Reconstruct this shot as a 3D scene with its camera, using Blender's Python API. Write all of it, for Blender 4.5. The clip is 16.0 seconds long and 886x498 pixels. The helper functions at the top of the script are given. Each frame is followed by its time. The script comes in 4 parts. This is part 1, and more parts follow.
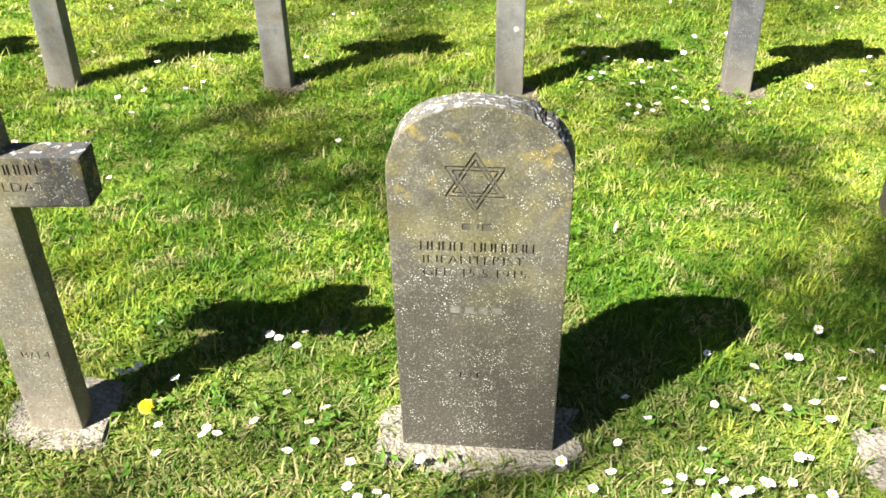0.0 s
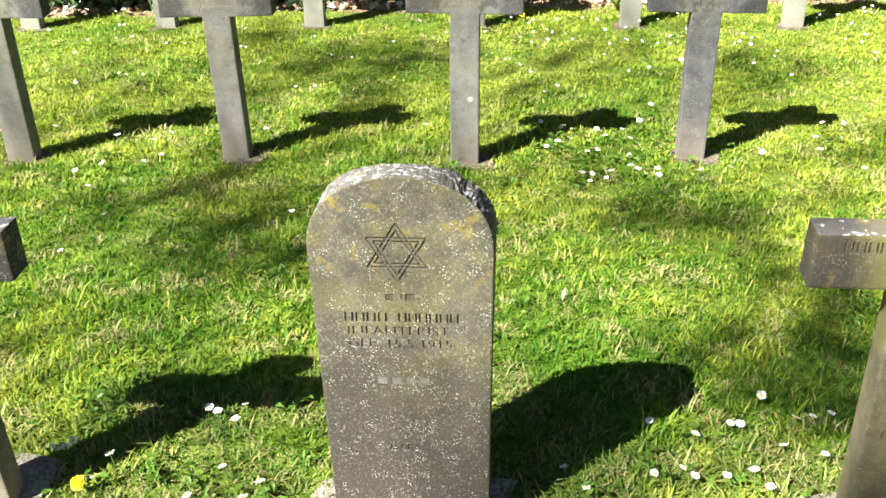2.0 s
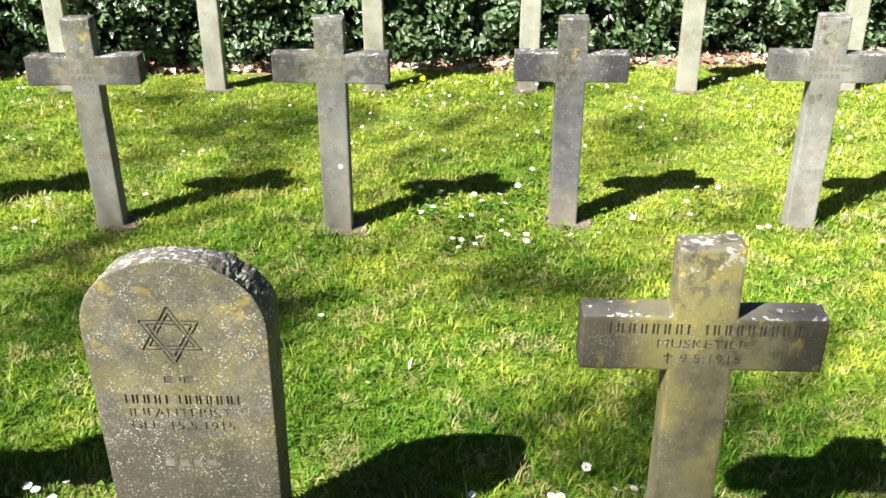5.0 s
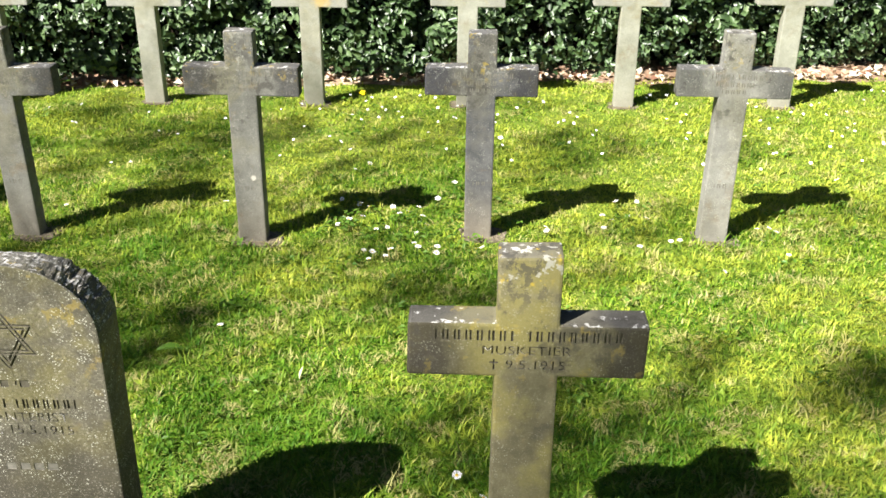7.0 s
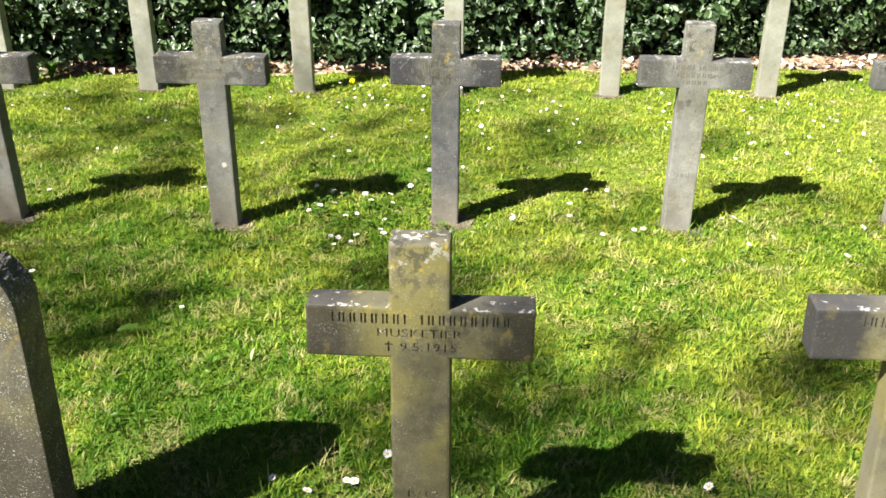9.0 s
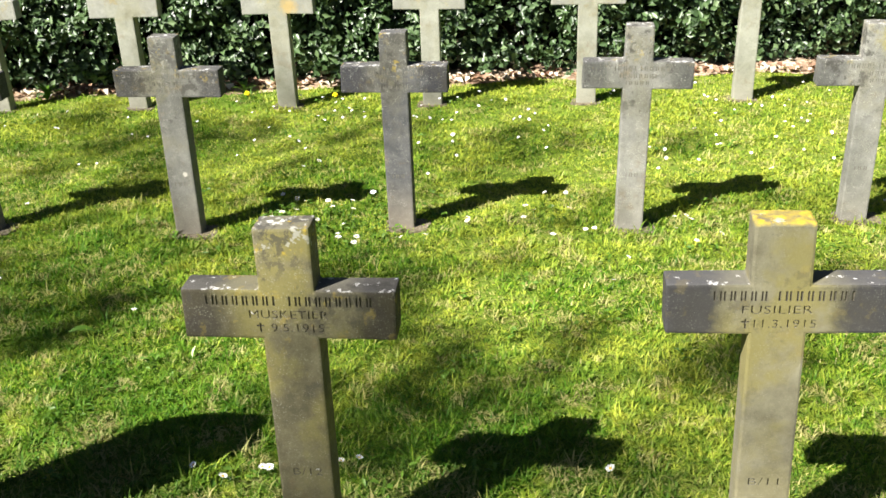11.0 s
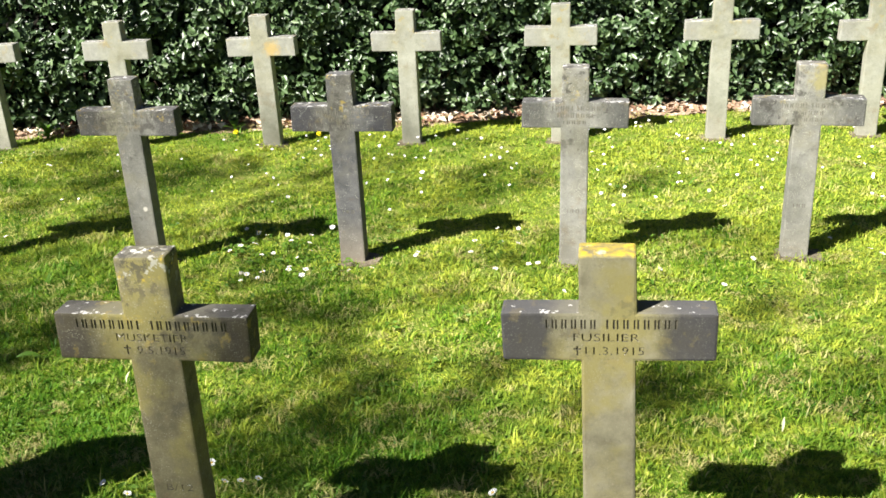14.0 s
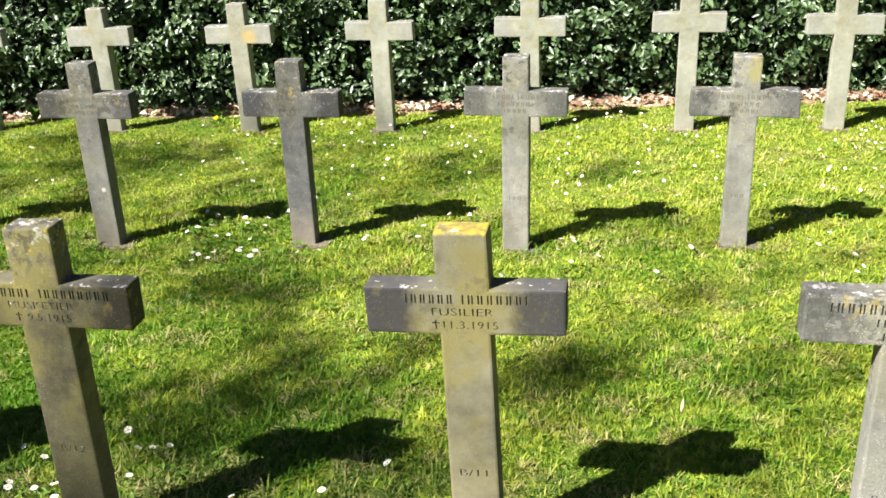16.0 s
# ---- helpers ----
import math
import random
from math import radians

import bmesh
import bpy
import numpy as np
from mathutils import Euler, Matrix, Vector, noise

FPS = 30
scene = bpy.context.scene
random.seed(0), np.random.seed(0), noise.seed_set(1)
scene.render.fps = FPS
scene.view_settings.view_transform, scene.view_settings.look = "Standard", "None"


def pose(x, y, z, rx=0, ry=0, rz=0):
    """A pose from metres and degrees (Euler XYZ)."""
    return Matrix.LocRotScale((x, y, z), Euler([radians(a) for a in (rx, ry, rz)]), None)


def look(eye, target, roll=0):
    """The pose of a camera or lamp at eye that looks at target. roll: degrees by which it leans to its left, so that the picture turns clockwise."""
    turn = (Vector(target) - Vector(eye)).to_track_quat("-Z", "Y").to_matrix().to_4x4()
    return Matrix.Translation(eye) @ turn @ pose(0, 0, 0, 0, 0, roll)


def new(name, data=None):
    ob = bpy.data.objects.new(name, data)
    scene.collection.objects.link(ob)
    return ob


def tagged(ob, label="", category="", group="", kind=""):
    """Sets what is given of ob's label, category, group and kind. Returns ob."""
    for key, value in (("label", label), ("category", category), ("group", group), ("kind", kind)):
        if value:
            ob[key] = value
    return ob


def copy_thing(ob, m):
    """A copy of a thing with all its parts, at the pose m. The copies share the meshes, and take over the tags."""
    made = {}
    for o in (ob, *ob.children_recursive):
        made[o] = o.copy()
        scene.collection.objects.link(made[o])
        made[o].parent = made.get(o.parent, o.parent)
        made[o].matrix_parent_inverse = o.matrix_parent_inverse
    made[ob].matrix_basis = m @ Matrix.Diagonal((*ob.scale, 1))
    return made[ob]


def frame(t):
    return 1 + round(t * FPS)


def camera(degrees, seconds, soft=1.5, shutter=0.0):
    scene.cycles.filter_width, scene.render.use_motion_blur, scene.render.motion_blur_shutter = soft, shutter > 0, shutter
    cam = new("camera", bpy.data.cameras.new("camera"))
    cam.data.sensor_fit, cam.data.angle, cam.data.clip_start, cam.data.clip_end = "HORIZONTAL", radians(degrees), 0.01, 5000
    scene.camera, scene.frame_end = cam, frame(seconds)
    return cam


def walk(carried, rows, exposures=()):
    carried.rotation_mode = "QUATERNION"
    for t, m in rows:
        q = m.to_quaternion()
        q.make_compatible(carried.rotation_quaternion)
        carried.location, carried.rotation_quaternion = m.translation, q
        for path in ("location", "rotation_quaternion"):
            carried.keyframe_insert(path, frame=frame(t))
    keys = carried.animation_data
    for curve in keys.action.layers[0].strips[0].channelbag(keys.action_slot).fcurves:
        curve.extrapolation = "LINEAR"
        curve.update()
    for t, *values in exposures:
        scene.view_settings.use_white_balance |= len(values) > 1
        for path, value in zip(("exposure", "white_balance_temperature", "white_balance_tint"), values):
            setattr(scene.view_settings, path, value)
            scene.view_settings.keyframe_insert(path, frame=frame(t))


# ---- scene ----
cam = camera(46.3, 16.0, 1.6)
PATH = [
    (0, (0.24, -0.02, 1.659), (0.095, 1.653, 0.574), -0.2),
    (0.5, (0.265, -0.019, 1.658), (0.111, 1.669, 0.597), -0.5),
    (1, (0.296, -0.019, 1.656), (0.141, 1.688, 0.625), -0.7),
    (1.5, (0.332, -0.015, 1.658), (0.183, 1.71, 0.657), -0.7),
    (2, (0.372, -0.007, 1.664), (0.238, 1.734, 0.689), -0.6),
    (2.5, (0.428, -0.002, 1.677), (0.311, 1.754, 0.728), -0.5),
    (3, (0.491, 0.017, 1.69), (0.383, 1.785, 0.761), -0.6),
    (3.5, (0.541, 0.029, 1.709), (0.45, 1.804, 0.793), -0.3),
    (4, (0.587, 0.044, 1.716), (0.512, 1.825, 0.809), -0.1),
    (6.5, (0.974, 0.002, 1.722), (0.912, 1.805, 0.858), 0.4),
    (7, (1.036, 0.005, 1.72), (0.983, 1.81, 0.86), 0.7),
    (7.5, (1.098, 0.008, 1.73), (1.045, 1.811, 0.866), 0.9),
    (8, (1.16, -0.004, 1.743), (1.095, 1.795, 0.872), 1.0),
    (8.5, (1.223, -0.027, 1.762), (1.137, 1.765, 0.877), 0.8),
    (10.8, (1.649, -0.16, 1.737), (1.443, 1.628, 0.866), -1.8),
    (11, (1.681, -0.157, 1.733), (1.478, 1.644, 0.886), -2.0),
    (11.5, (1.76, -0.157, 1.737), (1.56, 1.667, 0.941), -2.1),
    (12, (1.836, -0.159, 1.728), (1.622, 1.683, 0.978), -2.5),
    (12.5, (1.905, -0.151, 1.744), (1.66, 1.693, 1.008), -2.9),
    (13, (1.949, -0.153, 1.747), (1.686, 1.689, 1.013), -2.9),
    (13.5, (2.023, -0.178, 1.752), (1.739, 1.654, 1.003), -2.8),
    (14, (2.127, -0.235, 1.756), (1.827, 1.584, 0.98), -2.8),
    (14.5, (2.249, -0.289, 1.764), (1.931, 1.518, 0.969), -2.9),
    (15, (2.349, -0.32, 1.775), (2.02, 1.481, 0.971), -2.8),
    (15.5, (2.434, -0.328, 1.78), (2.092, 1.472, 0.979), -2.8),
    (16, (2.51, -0.29, 1.754), (2.151, 1.513, 0.966), -2.6),
]
EXPOSURES = [(0.0, 2.08, 6250, 13), (4.2, 1.99, 6250, 13), (6.6, 1.80, 6400, 12), (11.0, 1.69, 6400, 12), (16.0, 1.70, 6400, 12)]
walk(cam, [(t, look(eye, target, roll)) for t, eye, target, roll in PATH], EXPOSURES)
SKY_STRENGTH, SUN_STRENGTH = 0.017, 5.0

# ---- light ----
SUN = Vector((-0.70, -0.69, 1.0)).normalized()
world = bpy.data.worlds.new("sky")
scene.world = world
world.use_nodes = True
wn = world.node_tree.nodes
sky = wn.new("ShaderNodeTexSky")
sky.sky_type, sky.sun_disc = "NISHITA", False
sky.sun_elevation, sky.sun_rotation = radians(45), radians(225)
world.node_tree.links.new(sky.outputs["Color"], wn["Background"].inputs["Color"])
wn["Background"].inputs["Strength"].default_value = SKY_STRENGTH
sun = new("sun", bpy.data.lights.new("sun", "SUN"))
sun.data.energy, sun.data.angle, sun.data.color = SUN_STRENGTH, radians(0.53), (1.0, 0.95, 0.86)
sun.matrix_world = look(SUN * 30, (0, 0, 0))


# ---- materials ----
class Mat:
    """A node material: n() adds a node, l() links sockets."""
    def __init__(self, name):
        self.m = bpy.data.materials.new(name)
        self.m.use_nodes = True
        self.t = self.m.node_tree
        self.out = self.t.nodes["Material Output"]
        self.bsdf = self.t.nodes["Principled BSDF"]

    def n(self, kind, **values):
        node = self.t.nodes.new("ShaderNode" + kind)
        for key, value in values.items():
            node.inputs[key.replace("_", " ")].default_value = value
        return node

    def l(self, a, b):
        self.t.links.new(a, b)

    def noise(self, vec, scale, detail=4.0, rough=0.6):
        node = self.n("TexNoise", Scale=scale, Detail=detail, Roughness=rough)
        self.l(vec, node.inputs["Vector"])
        return node.outputs["Fac"]

    def ramp(self, fac, stops):
        node = self.n("ValToRGB")
        el = node.color_ramp.elements
        while len(el) < len(stops):
            el.new(0.5)
        for e, (p, c) in zip(el, stops):
            e.position = p
            e.color = (*c, 1) if len(c) == 3 else c
        self.l(fac, node.inputs["Fac"])
        return node.outputs["Color"]

    def step(self, value, a, b):
        node = self.n("MapRange")
        node.interpolation_type = "SMOOTHSTEP"
        node.inputs["From Min"].default_value, node.inputs["From Max"].default_value = a, b
        self.l(value, node.inputs["Value"])
        return node.outputs["Result"]

    def math(self, op, a, b):
        node = self.t.nodes.new("ShaderNodeMath")
        node.operation = op
        for i, v in enumerate((a, b)):
            if isinstance(v, (int, float)):
                node.inputs[i].default_value = v
            else:
                self.l(v, node.inputs[i])
        return node.outputs[0]

    def mix(self, fac, a, b, blend="MIX"):
        node = self.t.nodes.new("ShaderNodeMix")
        node.data_type, node.blend_type = "RGBA", blend
        for s, v in ((node.inputs[0], fac), (node.inputs[6], a), (node.inputs[7], b)):
            if isinstance(v, (int, float)):
                s.default_value = v
            elif isinstance(v, tuple):
                s.default_value = (*v, 1)
            else:
                self.l(v, s)
        return node.outputs[2]

    def bump(self, height, strength, distance):
        node = self.n("Bump", Strength=strength, Distance=distance)
        self.l(height, node.inputs["Height"])
        self.l(node.outputs["Normal"], self.bsdf.inputs["Normal"])

    def coords(self):
        """Where in the world, for grain that runs on over a thing's parts; and where on the thing."""
        return self.n("NewGeometry").outputs["Position"], self.n("TexCoord").outputs["Object"]


def stone(name, dark, light, arm=None, arm_from=0.075, arm_amount=0.8, olive=0.4, white=0.5, yellow=0.3, cap=0.0, top=0.9, foot=0.3, spot=None, grain=0.55, crusty=0.57, damp=0.0, blotch=0.7, scab=0.0, scab_from=0.75, relief=0.6, spot_amount=0.85, crust_scale=34):
    """Weathered limestone: mottling, pale speckle, olive algae, white and yellow lichen, darker arms, a lichen cap."""
    m = Mat(name)
    vec, co = m.coords()
    big, mid, fine = m.noise(vec, 5, 5), m.noise(vec, 26, 6, 0.7), m.noise(vec, 190, 4, 0.75)
    col = m.ramp(m.math("ADD", m.math("MULTIPLY", big, 0.55), m.math("MULTIPLY", mid, 0.45)), ((0.36, dark), (0.62, light)))
    xyz = m.n("SeparateXYZ")
    m.l(co, xyz.inputs[0])
    x, z = xyz.outputs["X"], xyz.outputs["Z"]
    algae = m.math("MULTIPLY", m.step(m.noise(vec, 7, 4), 0.42, 0.60), m.math("ADD", m.math("MULTIPLY", m.step(m.math("ADD", z, m.math("MULTIPLY", m.math("SUBTRACT", mid, 0.5), 0.3)), 0.20, 0.58), 0.75), 0.25))
    rust = m.step(m.noise(vec, 9.5, 6, 0.7), 0.56, 0.66)
    col = m.mix(m.math("MULTIPLY", rust, 0.35), col, (0.175, 0.125, 0.070))
    col = m.mix(m.math("MULTIPLY", algae, olive), col, (0.185, 0.165, 0.060))
    if arm:
        wob = m.math("MULTIPLY", m.math("SUBTRACT", m.noise(vec, 14, 4), 0.5), 0.16)
        out = m.step(m.math("ADD", m.math("ABSOLUTE", x, 0.0), wob), arm_from, arm_from + 0.07)
        high = m.step(z, 0.45, 0.5)
        stain = m.mix(mid, tuple(v * 0.7 for v in arm), tuple(v * 1.3 for v in arm))
        col = m.mix(m.math("MULTIPLY", m.math("MULTIPLY", out, high), arm_amount), col, stain)
    low = m.math("MULTIPLY", m.step(z, 0.26, 0.0), foot)
    col = m.mix(low, col, (0.26, 0.22, 0.16))
    if damp:
        wet = m.math("MULTIPLY", m.step(m.math("ADD", z, m.math("MULTIPLY", m.math("SUBTRACT", big, 0.5), 0.5)), 0.66, 0.24), damp)
        col = m.mix(wet, col, (0.055, 0.050, 0.038))
    grit = m.step(fine, 0.54, 0.66)
    col = m.mix(m.math("MULTIPLY", grit, 0.42 * grain), col, (0.40, 0.38, 0.31))
    pit = m.step(fine, 0.44, 0.34)
    col = m.mix(m.math("MULTIPLY", pit, 0.6 * grain), col, (0.035, 0.033, 0.027))
    vor = m.n("TexVoronoi", Scale=190.0, Randomness=1.0)
    m.l(vec, vor.inputs["Vector"])
    few = m.step(m.noise(vec, 33, 3), 0.48, 0.60)
    dots = m.math("MULTIPLY", m.step(vor.outputs["Distance"], 0.34, 0.16), few)
    col = m.mix(m.math("MULTIPLY", dots, white), col, (0.55, 0.55, 0.47))
    nz = m.n("SeparateXYZ")
    m.l(m.n("NewGeometry").outputs["Normal"], nz.inputs[0])
    up = m.step(nz.outputs["Z"], 0.25, 0.7)
    crust = m.math("MULTIPLY", m.step(m.noise(vec, crust_scale, 5, 0.65), crusty, crusty + 0.04), up)
    col = m.mix(m.math("MULTIPLY", up, 0.5), col, (0.10, 0.10, 0.10))
    col = m.mix(m.math("MULTIPLY", crust, 0.75), col, (0.62, 0.62, 0.60))
    gold = m.step(m.noise(vec, 19, 5, 0.65), 0.575, 0.635)
    black = m.math("MULTIPLY", m.step(m.noise(vec, 11, 6, 0.72), 0.54, 0.62), m.step(z, 0.25, 0.7))
    col = m.mix(m.math("MULTIPLY", black, blotch), col, (0.045, 0.042, 0.036))
    near_top = m.step(z, 0.45, 0.8)
    col = m.mix(m.math("MULTIPLY", m.math("MULTIPLY", gold, near_top), yellow), col, (0.34, 0.26, 0.04))
    if scab:
        ring = m.math("MULTIPLY", m.step(m.math("ADD", z, m.math("MULTIPLY", m.math("SUBTRACT", big, 0.5), 0.3)), scab_from - 0.04, scab_from + 0.06), scab)
        col = m.mix(m.math("MULTIPLY", m.step(m.noise(vec, 31, 6, 0.72), 0.51, 0.57), ring), col, (0.050, 0.048, 0.042))
        col = m.mix(m.math("MULTIPLY", m.step(m.noise(vec, 43, 4, 0.6), 0.585, 0.63), ring), col, (0.36, 0.36, 0.32))
        col = m.mix(m.math("MULTIPLY", m.step(m.noise(vec, 24, 4, 0.65), 0.60, 0.65), ring), col, (0.42, 0.31, 0.03))
    if cap:
        edge = m.math("MULTIPLY", m.math("SUBTRACT", m.noise(vec, 30, 4), 0.5), 0.03)
        lid = m.math("MULTIPLY", m.step(m.math("ADD", z, edge), top - 0.005, top + 0.012), m.step(m.noise(vec, 23, 4, 0.65), 0.30, 0.44))
        col = m.mix(m.math("MULTIPLY", lid, cap), col, m.ramp(m.noise(vec, 60, 3), ((0.35, (0.42, 0.30, 0.014)), (0.65, (0.58, 0.45, 0.022)))))
    if spot:
        sx, sz, size, tone = spot
        far = m.math("SQRT", m.math("ADD", m.math("POWER", m.math("SUBTRACT", x, sx), 2.0), m.math("POWER", m.math("SUBTRACT", z, sz), 2.0)), 0.0)
        rag = m.math("MULTIPLY", m.math("SUBTRACT", m.noise(vec, 45, 4), 0.5), size * 2.2)
        col = m.mix(m.math("MULTIPLY", m.step(m.math("ADD", far, rag), size * 1.5, size * 0.4), spot_amount), col, tone)
    m.l(col, m.bsdf.inputs["Base Color"])
    m.bsdf.inputs["Roughness"].default_value = 0.88
    m.bsdf.inputs["Specular IOR Level"].default_value = 0.25
    rough = m.math("ADD", m.math("MULTIPLY", fine, 0.6), m.math("MULTIPLY", mid, 1.2))
    m.bump(rough, relief, 0.004)
    return m.m


def groove(name, a, b):
    m = Mat(name)
    vec, _ = m.coords()
    m.l(m.ramp(m.noise(vec, 90), ((0.3, a), (0.7, b))), m.bsdf.inputs["Base Color"])
    m.bsdf.inputs["Roughness"].default_value = 0.95
    return m.m


def leafy(name, stops, shine=0.5, through_light=0.35, tint=None, patch=3.0, spec=0.3, dry=None, tufts=0.0, trodden=False, deep=None):
    """Leaves or blades: a colour for each piece, patches over the ground, light let through."""
    m = Mat(name)
    geo = m.n("NewGeometry")
    vec = m.n("TexCoord").outputs["Object"]
    col = m.ramp(geo.outputs["Random Per Island"], stops)
    pale_shift = 0.0
    if deep:
        place = m.n("SeparateXYZ")
        m.l(vec, place.inputs[0])
        pale_shift = m.math("SUBTRACT", m.math("MULTIPLY", m.step(place.outputs["Y"], 2.9, 4.4), 0.075), 0.03)
        # greener round (0.72, 2.15): shade over this spot, put into the blade colour
        offx, offy = m.math("MULTIPLY", m.math("SUBTRACT", place.outputs["X"], 0.72), 0.8), m.math("SUBTRACT", place.outputs["Y"], 2.15)
        away = m.math("SQRT", m.math("ADD", m.math("MULTIPLY", offx, offx), m.math("MULTIPLY", offy, offy)), 0.0)
        pale_shift = m.math("SUBTRACT", pale_shift, m.math("MULTIPLY", m.step(away, 0.60, 0.10), 0.085))
        pale_shift = m.math("ADD", pale_shift, m.math("SUBTRACT", m.math("MULTIPLY", m.step(place.outputs["X"], -0.6, 3.4), 0.06), 0.022))
    if tint:
        spot = m.step(m.math("ADD", m.math("MULTIPLY", pale_shift, 0.7), m.math("ADD", m.math("MULTIPLY", m.noise(vec, patch, 3), 0.7), m.math("MULTIPLY", m.noise(vec, patch * 5, 3), 0.3))), 0.42, 0.60)
        col = m.mix(m.math("MULTIPLY", spot, tint[1]), col, tint[0], tint[2])
    if deep:
        lush_shade = m.step(m.math("ADD", pale_shift, m.math("ADD", m.math("MULTIPLY", m.noise(vec, 1.5, 3), 0.6), m.math("MULTIPLY", m.noise(vec, 7, 3), 0.4))), 0.51, 0.40)
        col = m.mix(m.math("MULTIPLY", lush_shade, deep[1]), col, deep[0])
    if tufts:
        col = m.mix(m.math("MULTIPLY", m.step(m.noise(vec, 34, 2), 0.56, 0.40), tufts), col, m.mix(1.0, col, (0.45, 0.62, 0.6), "MULTIPLY"))
    if dry:
        spot = m.step(m.noise(vec, 6.5, 4, 0.65), dry[1], dry[1] + 0.08)
        pick = m.step(geo.outputs["Random Per Island"], 0.35, 0.5)
        col = m.mix(m.math("MULTIPLY", m.math("MULTIPLY", spot, pick), dry[2]), col, dry[0])
    if trodden:
        xyz = m.n("SeparateXYZ")
        m.l(vec, xyz.inputs[0])
        edge = m.math("ADD", xyz.outputs["Y"], m.math("MULTIPLY", m.math("SUBTRACT", m.noise(vec, 3.5, 4), 0.5), 1.6))
        worn = m.step(edge, 2.3, 1.55)
        col = m.mix(m.math("MULTIPLY", worn, 0.85), col, m.mix(m.step(geo.outputs["Random Per Island"], 0.4, 0.85), (0.070, 0.124, 0.019), (0.34, 0.30, 0.135)))
    m.l(col, m.bsdf.inputs["Base Color"])
    m.bsdf.inputs["Roughness"].default_value = shine
    m.bsdf.inputs["Specular IOR Level"].default_value = spec
    if through_light:
        tr = m.n("BsdfTranslucent")
        m.l(m.mix(1.0, col, (1.0, 1.0, 0.55), "MULTIPLY"), tr.inputs["Color"])
        both = m.n("MixShader", Fac=through_light)
        m.l(m.bsdf.outputs[0], both.inputs[1])
        m.l(tr.outputs[0], both.inputs[2])
        m.l(both.outputs[0], m.out.inputs["Surface"])
    return m.m


def earthy(name, stops, scale, bump=0.02, fine_scale=80):
    m = Mat(name)
    vec = m.n("TexCoord").outputs["Object"]
    a, b = m.noise(vec, scale, 6), m.noise(vec, fine_scale, 4)
    col = m.ramp(m.math("ADD", m.math("MULTIPLY", a, 0.5), m.math("MULTIPLY", b, 0.5)), stops)
    m.l(col, m.bsdf.inputs["Base Color"])
    m.bsdf.inputs["Roughness"].default_value = 0.95
    m.bsdf.inputs["Specular IOR Level"].default_value = 0.15
    m.bump(b, 0.8, bump)
    return m.m


def plain(name, color, rough=0.6, through_light=0.0):
    m = Mat(name)
    vec = m.n("TexCoord").outputs["Object"]
    m.l(m.mix(m.noise(vec, 120, 2), tuple(v * 0.85 for v in color), tuple(min(1, v * 1.1) for v in color)), m.bsdf.inputs["Base Color"])
    m.bsdf.inputs["Roughness"].default_value = rough
    return m.m


GRASS = leafy("lawn_blades", ((0.0, (0.050, 0.125, 0.011)), (0.35, (0.135, 0.270, 0.019)), (0.7, (0.255, 0.390, 0.028)), (0.92, (0.44, 0.48, 0.08)), (1.0, (0.62, 0.54, 0.24))),
              0.5, 0.36, ((0.51, 0.545, 0.072), 0.68, "MIX"), 1.7, 0.14, ((0.54, 0.46, 0.22), 0.52, 0.65), 0.85, True, ((0.080, 0.195, 0.014), 0.68))
HEDGE_LEAF = leafy("hedge_leaves", ((0.0, (0.012, 0.024, 0.011)), (0.4, (0.040, 0.076, 0.028)), (0.8, (0.090, 0.150, 0.058)), (1.0, (0.16, 0.225, 0.105))), 0.38, 0.12, ((0.060, 0.115, 0.034), 0.45, "MIX"), 1.3, 0.45)
CROWN_LEAF = leafy("tree_leaves", ((0.0, (0.05, 0.10, 0.015)), (1.0, (0.10, 0.16, 0.03))), 0.5, 0.3)
ROSETTE_LEAF = leafy("weed_leaves", ((0.0, (0.06, 0.14, 0.015)), (1.0, (0.13, 0.24, 0.03))), 0.4, 0.25)
LITTER_LEAF = leafy("fallen_leaf_brown", ((0.0, (0.14, 0.06, 0.035)), (0.45, (0.34, 0.22, 0.14)), (0.6, (0.54, 0.46, 0.34)), (1.0, (0.76, 0.71, 0.60))), 0.7, 0.15)
SOIL = earthy("lawn_soil", ((0.35, (0.07, 0.125, 0.012)), (0.5, (0.13, 0.195, 0.02)), (0.65, (0.25, 0.24, 0.07))), 4.0)
BED = earthy("bed_soil", ((0.38, (0.10, 0.060, 0.040)), (0.52, (0.30, 0.21, 0.14)), (0.62, (0.58, 0.49, 0.37))), 3.5, 0.03, 30)
# near-black so that gaps between the hedge leaves read as shade
SHADE_CORE = earthy("hedge_shade_core", ((0.3, (0.005, 0.006, 0.004)), (0.7, (0.014, 0.012, 0.008))), 9.0)
BARK = earthy("bark", ((0.3, (0.05, 0.035, 0.025)), (0.7, (0.14, 0.10, 0.07))), 6.0)
PAD = earthy("pad_concrete", ((0.36, (0.09, 0.082, 0.056)), (0.5, (0.27, 0.245, 0.19)), (0.66, (0.44, 0.405, 0.33))), 16.0, 0.02, 95)
PAD_EARTH = earthy("pad_concrete_earthy", ((0.36, (0.06, 0.050, 0.030)), (0.5, (0.17, 0.145, 0.10)), (0.66, (0.30, 0.26, 0.19))), 16.0, 0.02, 95)
PETAL = plain("daisy_petal", (0.80, 0.80, 0.80), 0.6)
DISC = plain("daisy_disc", (0.70, 0.48, 0.03), 0.7)
GOLD = plain("dandelion_floret", (0.90, 0.76, 0.010), 0.6)
STEM = plain("flower_stem", (0.10, 0.19, 0.04), 0.6)
DRY = plain("dry_blade", (0.42, 0.43, 0.24), 0.7)
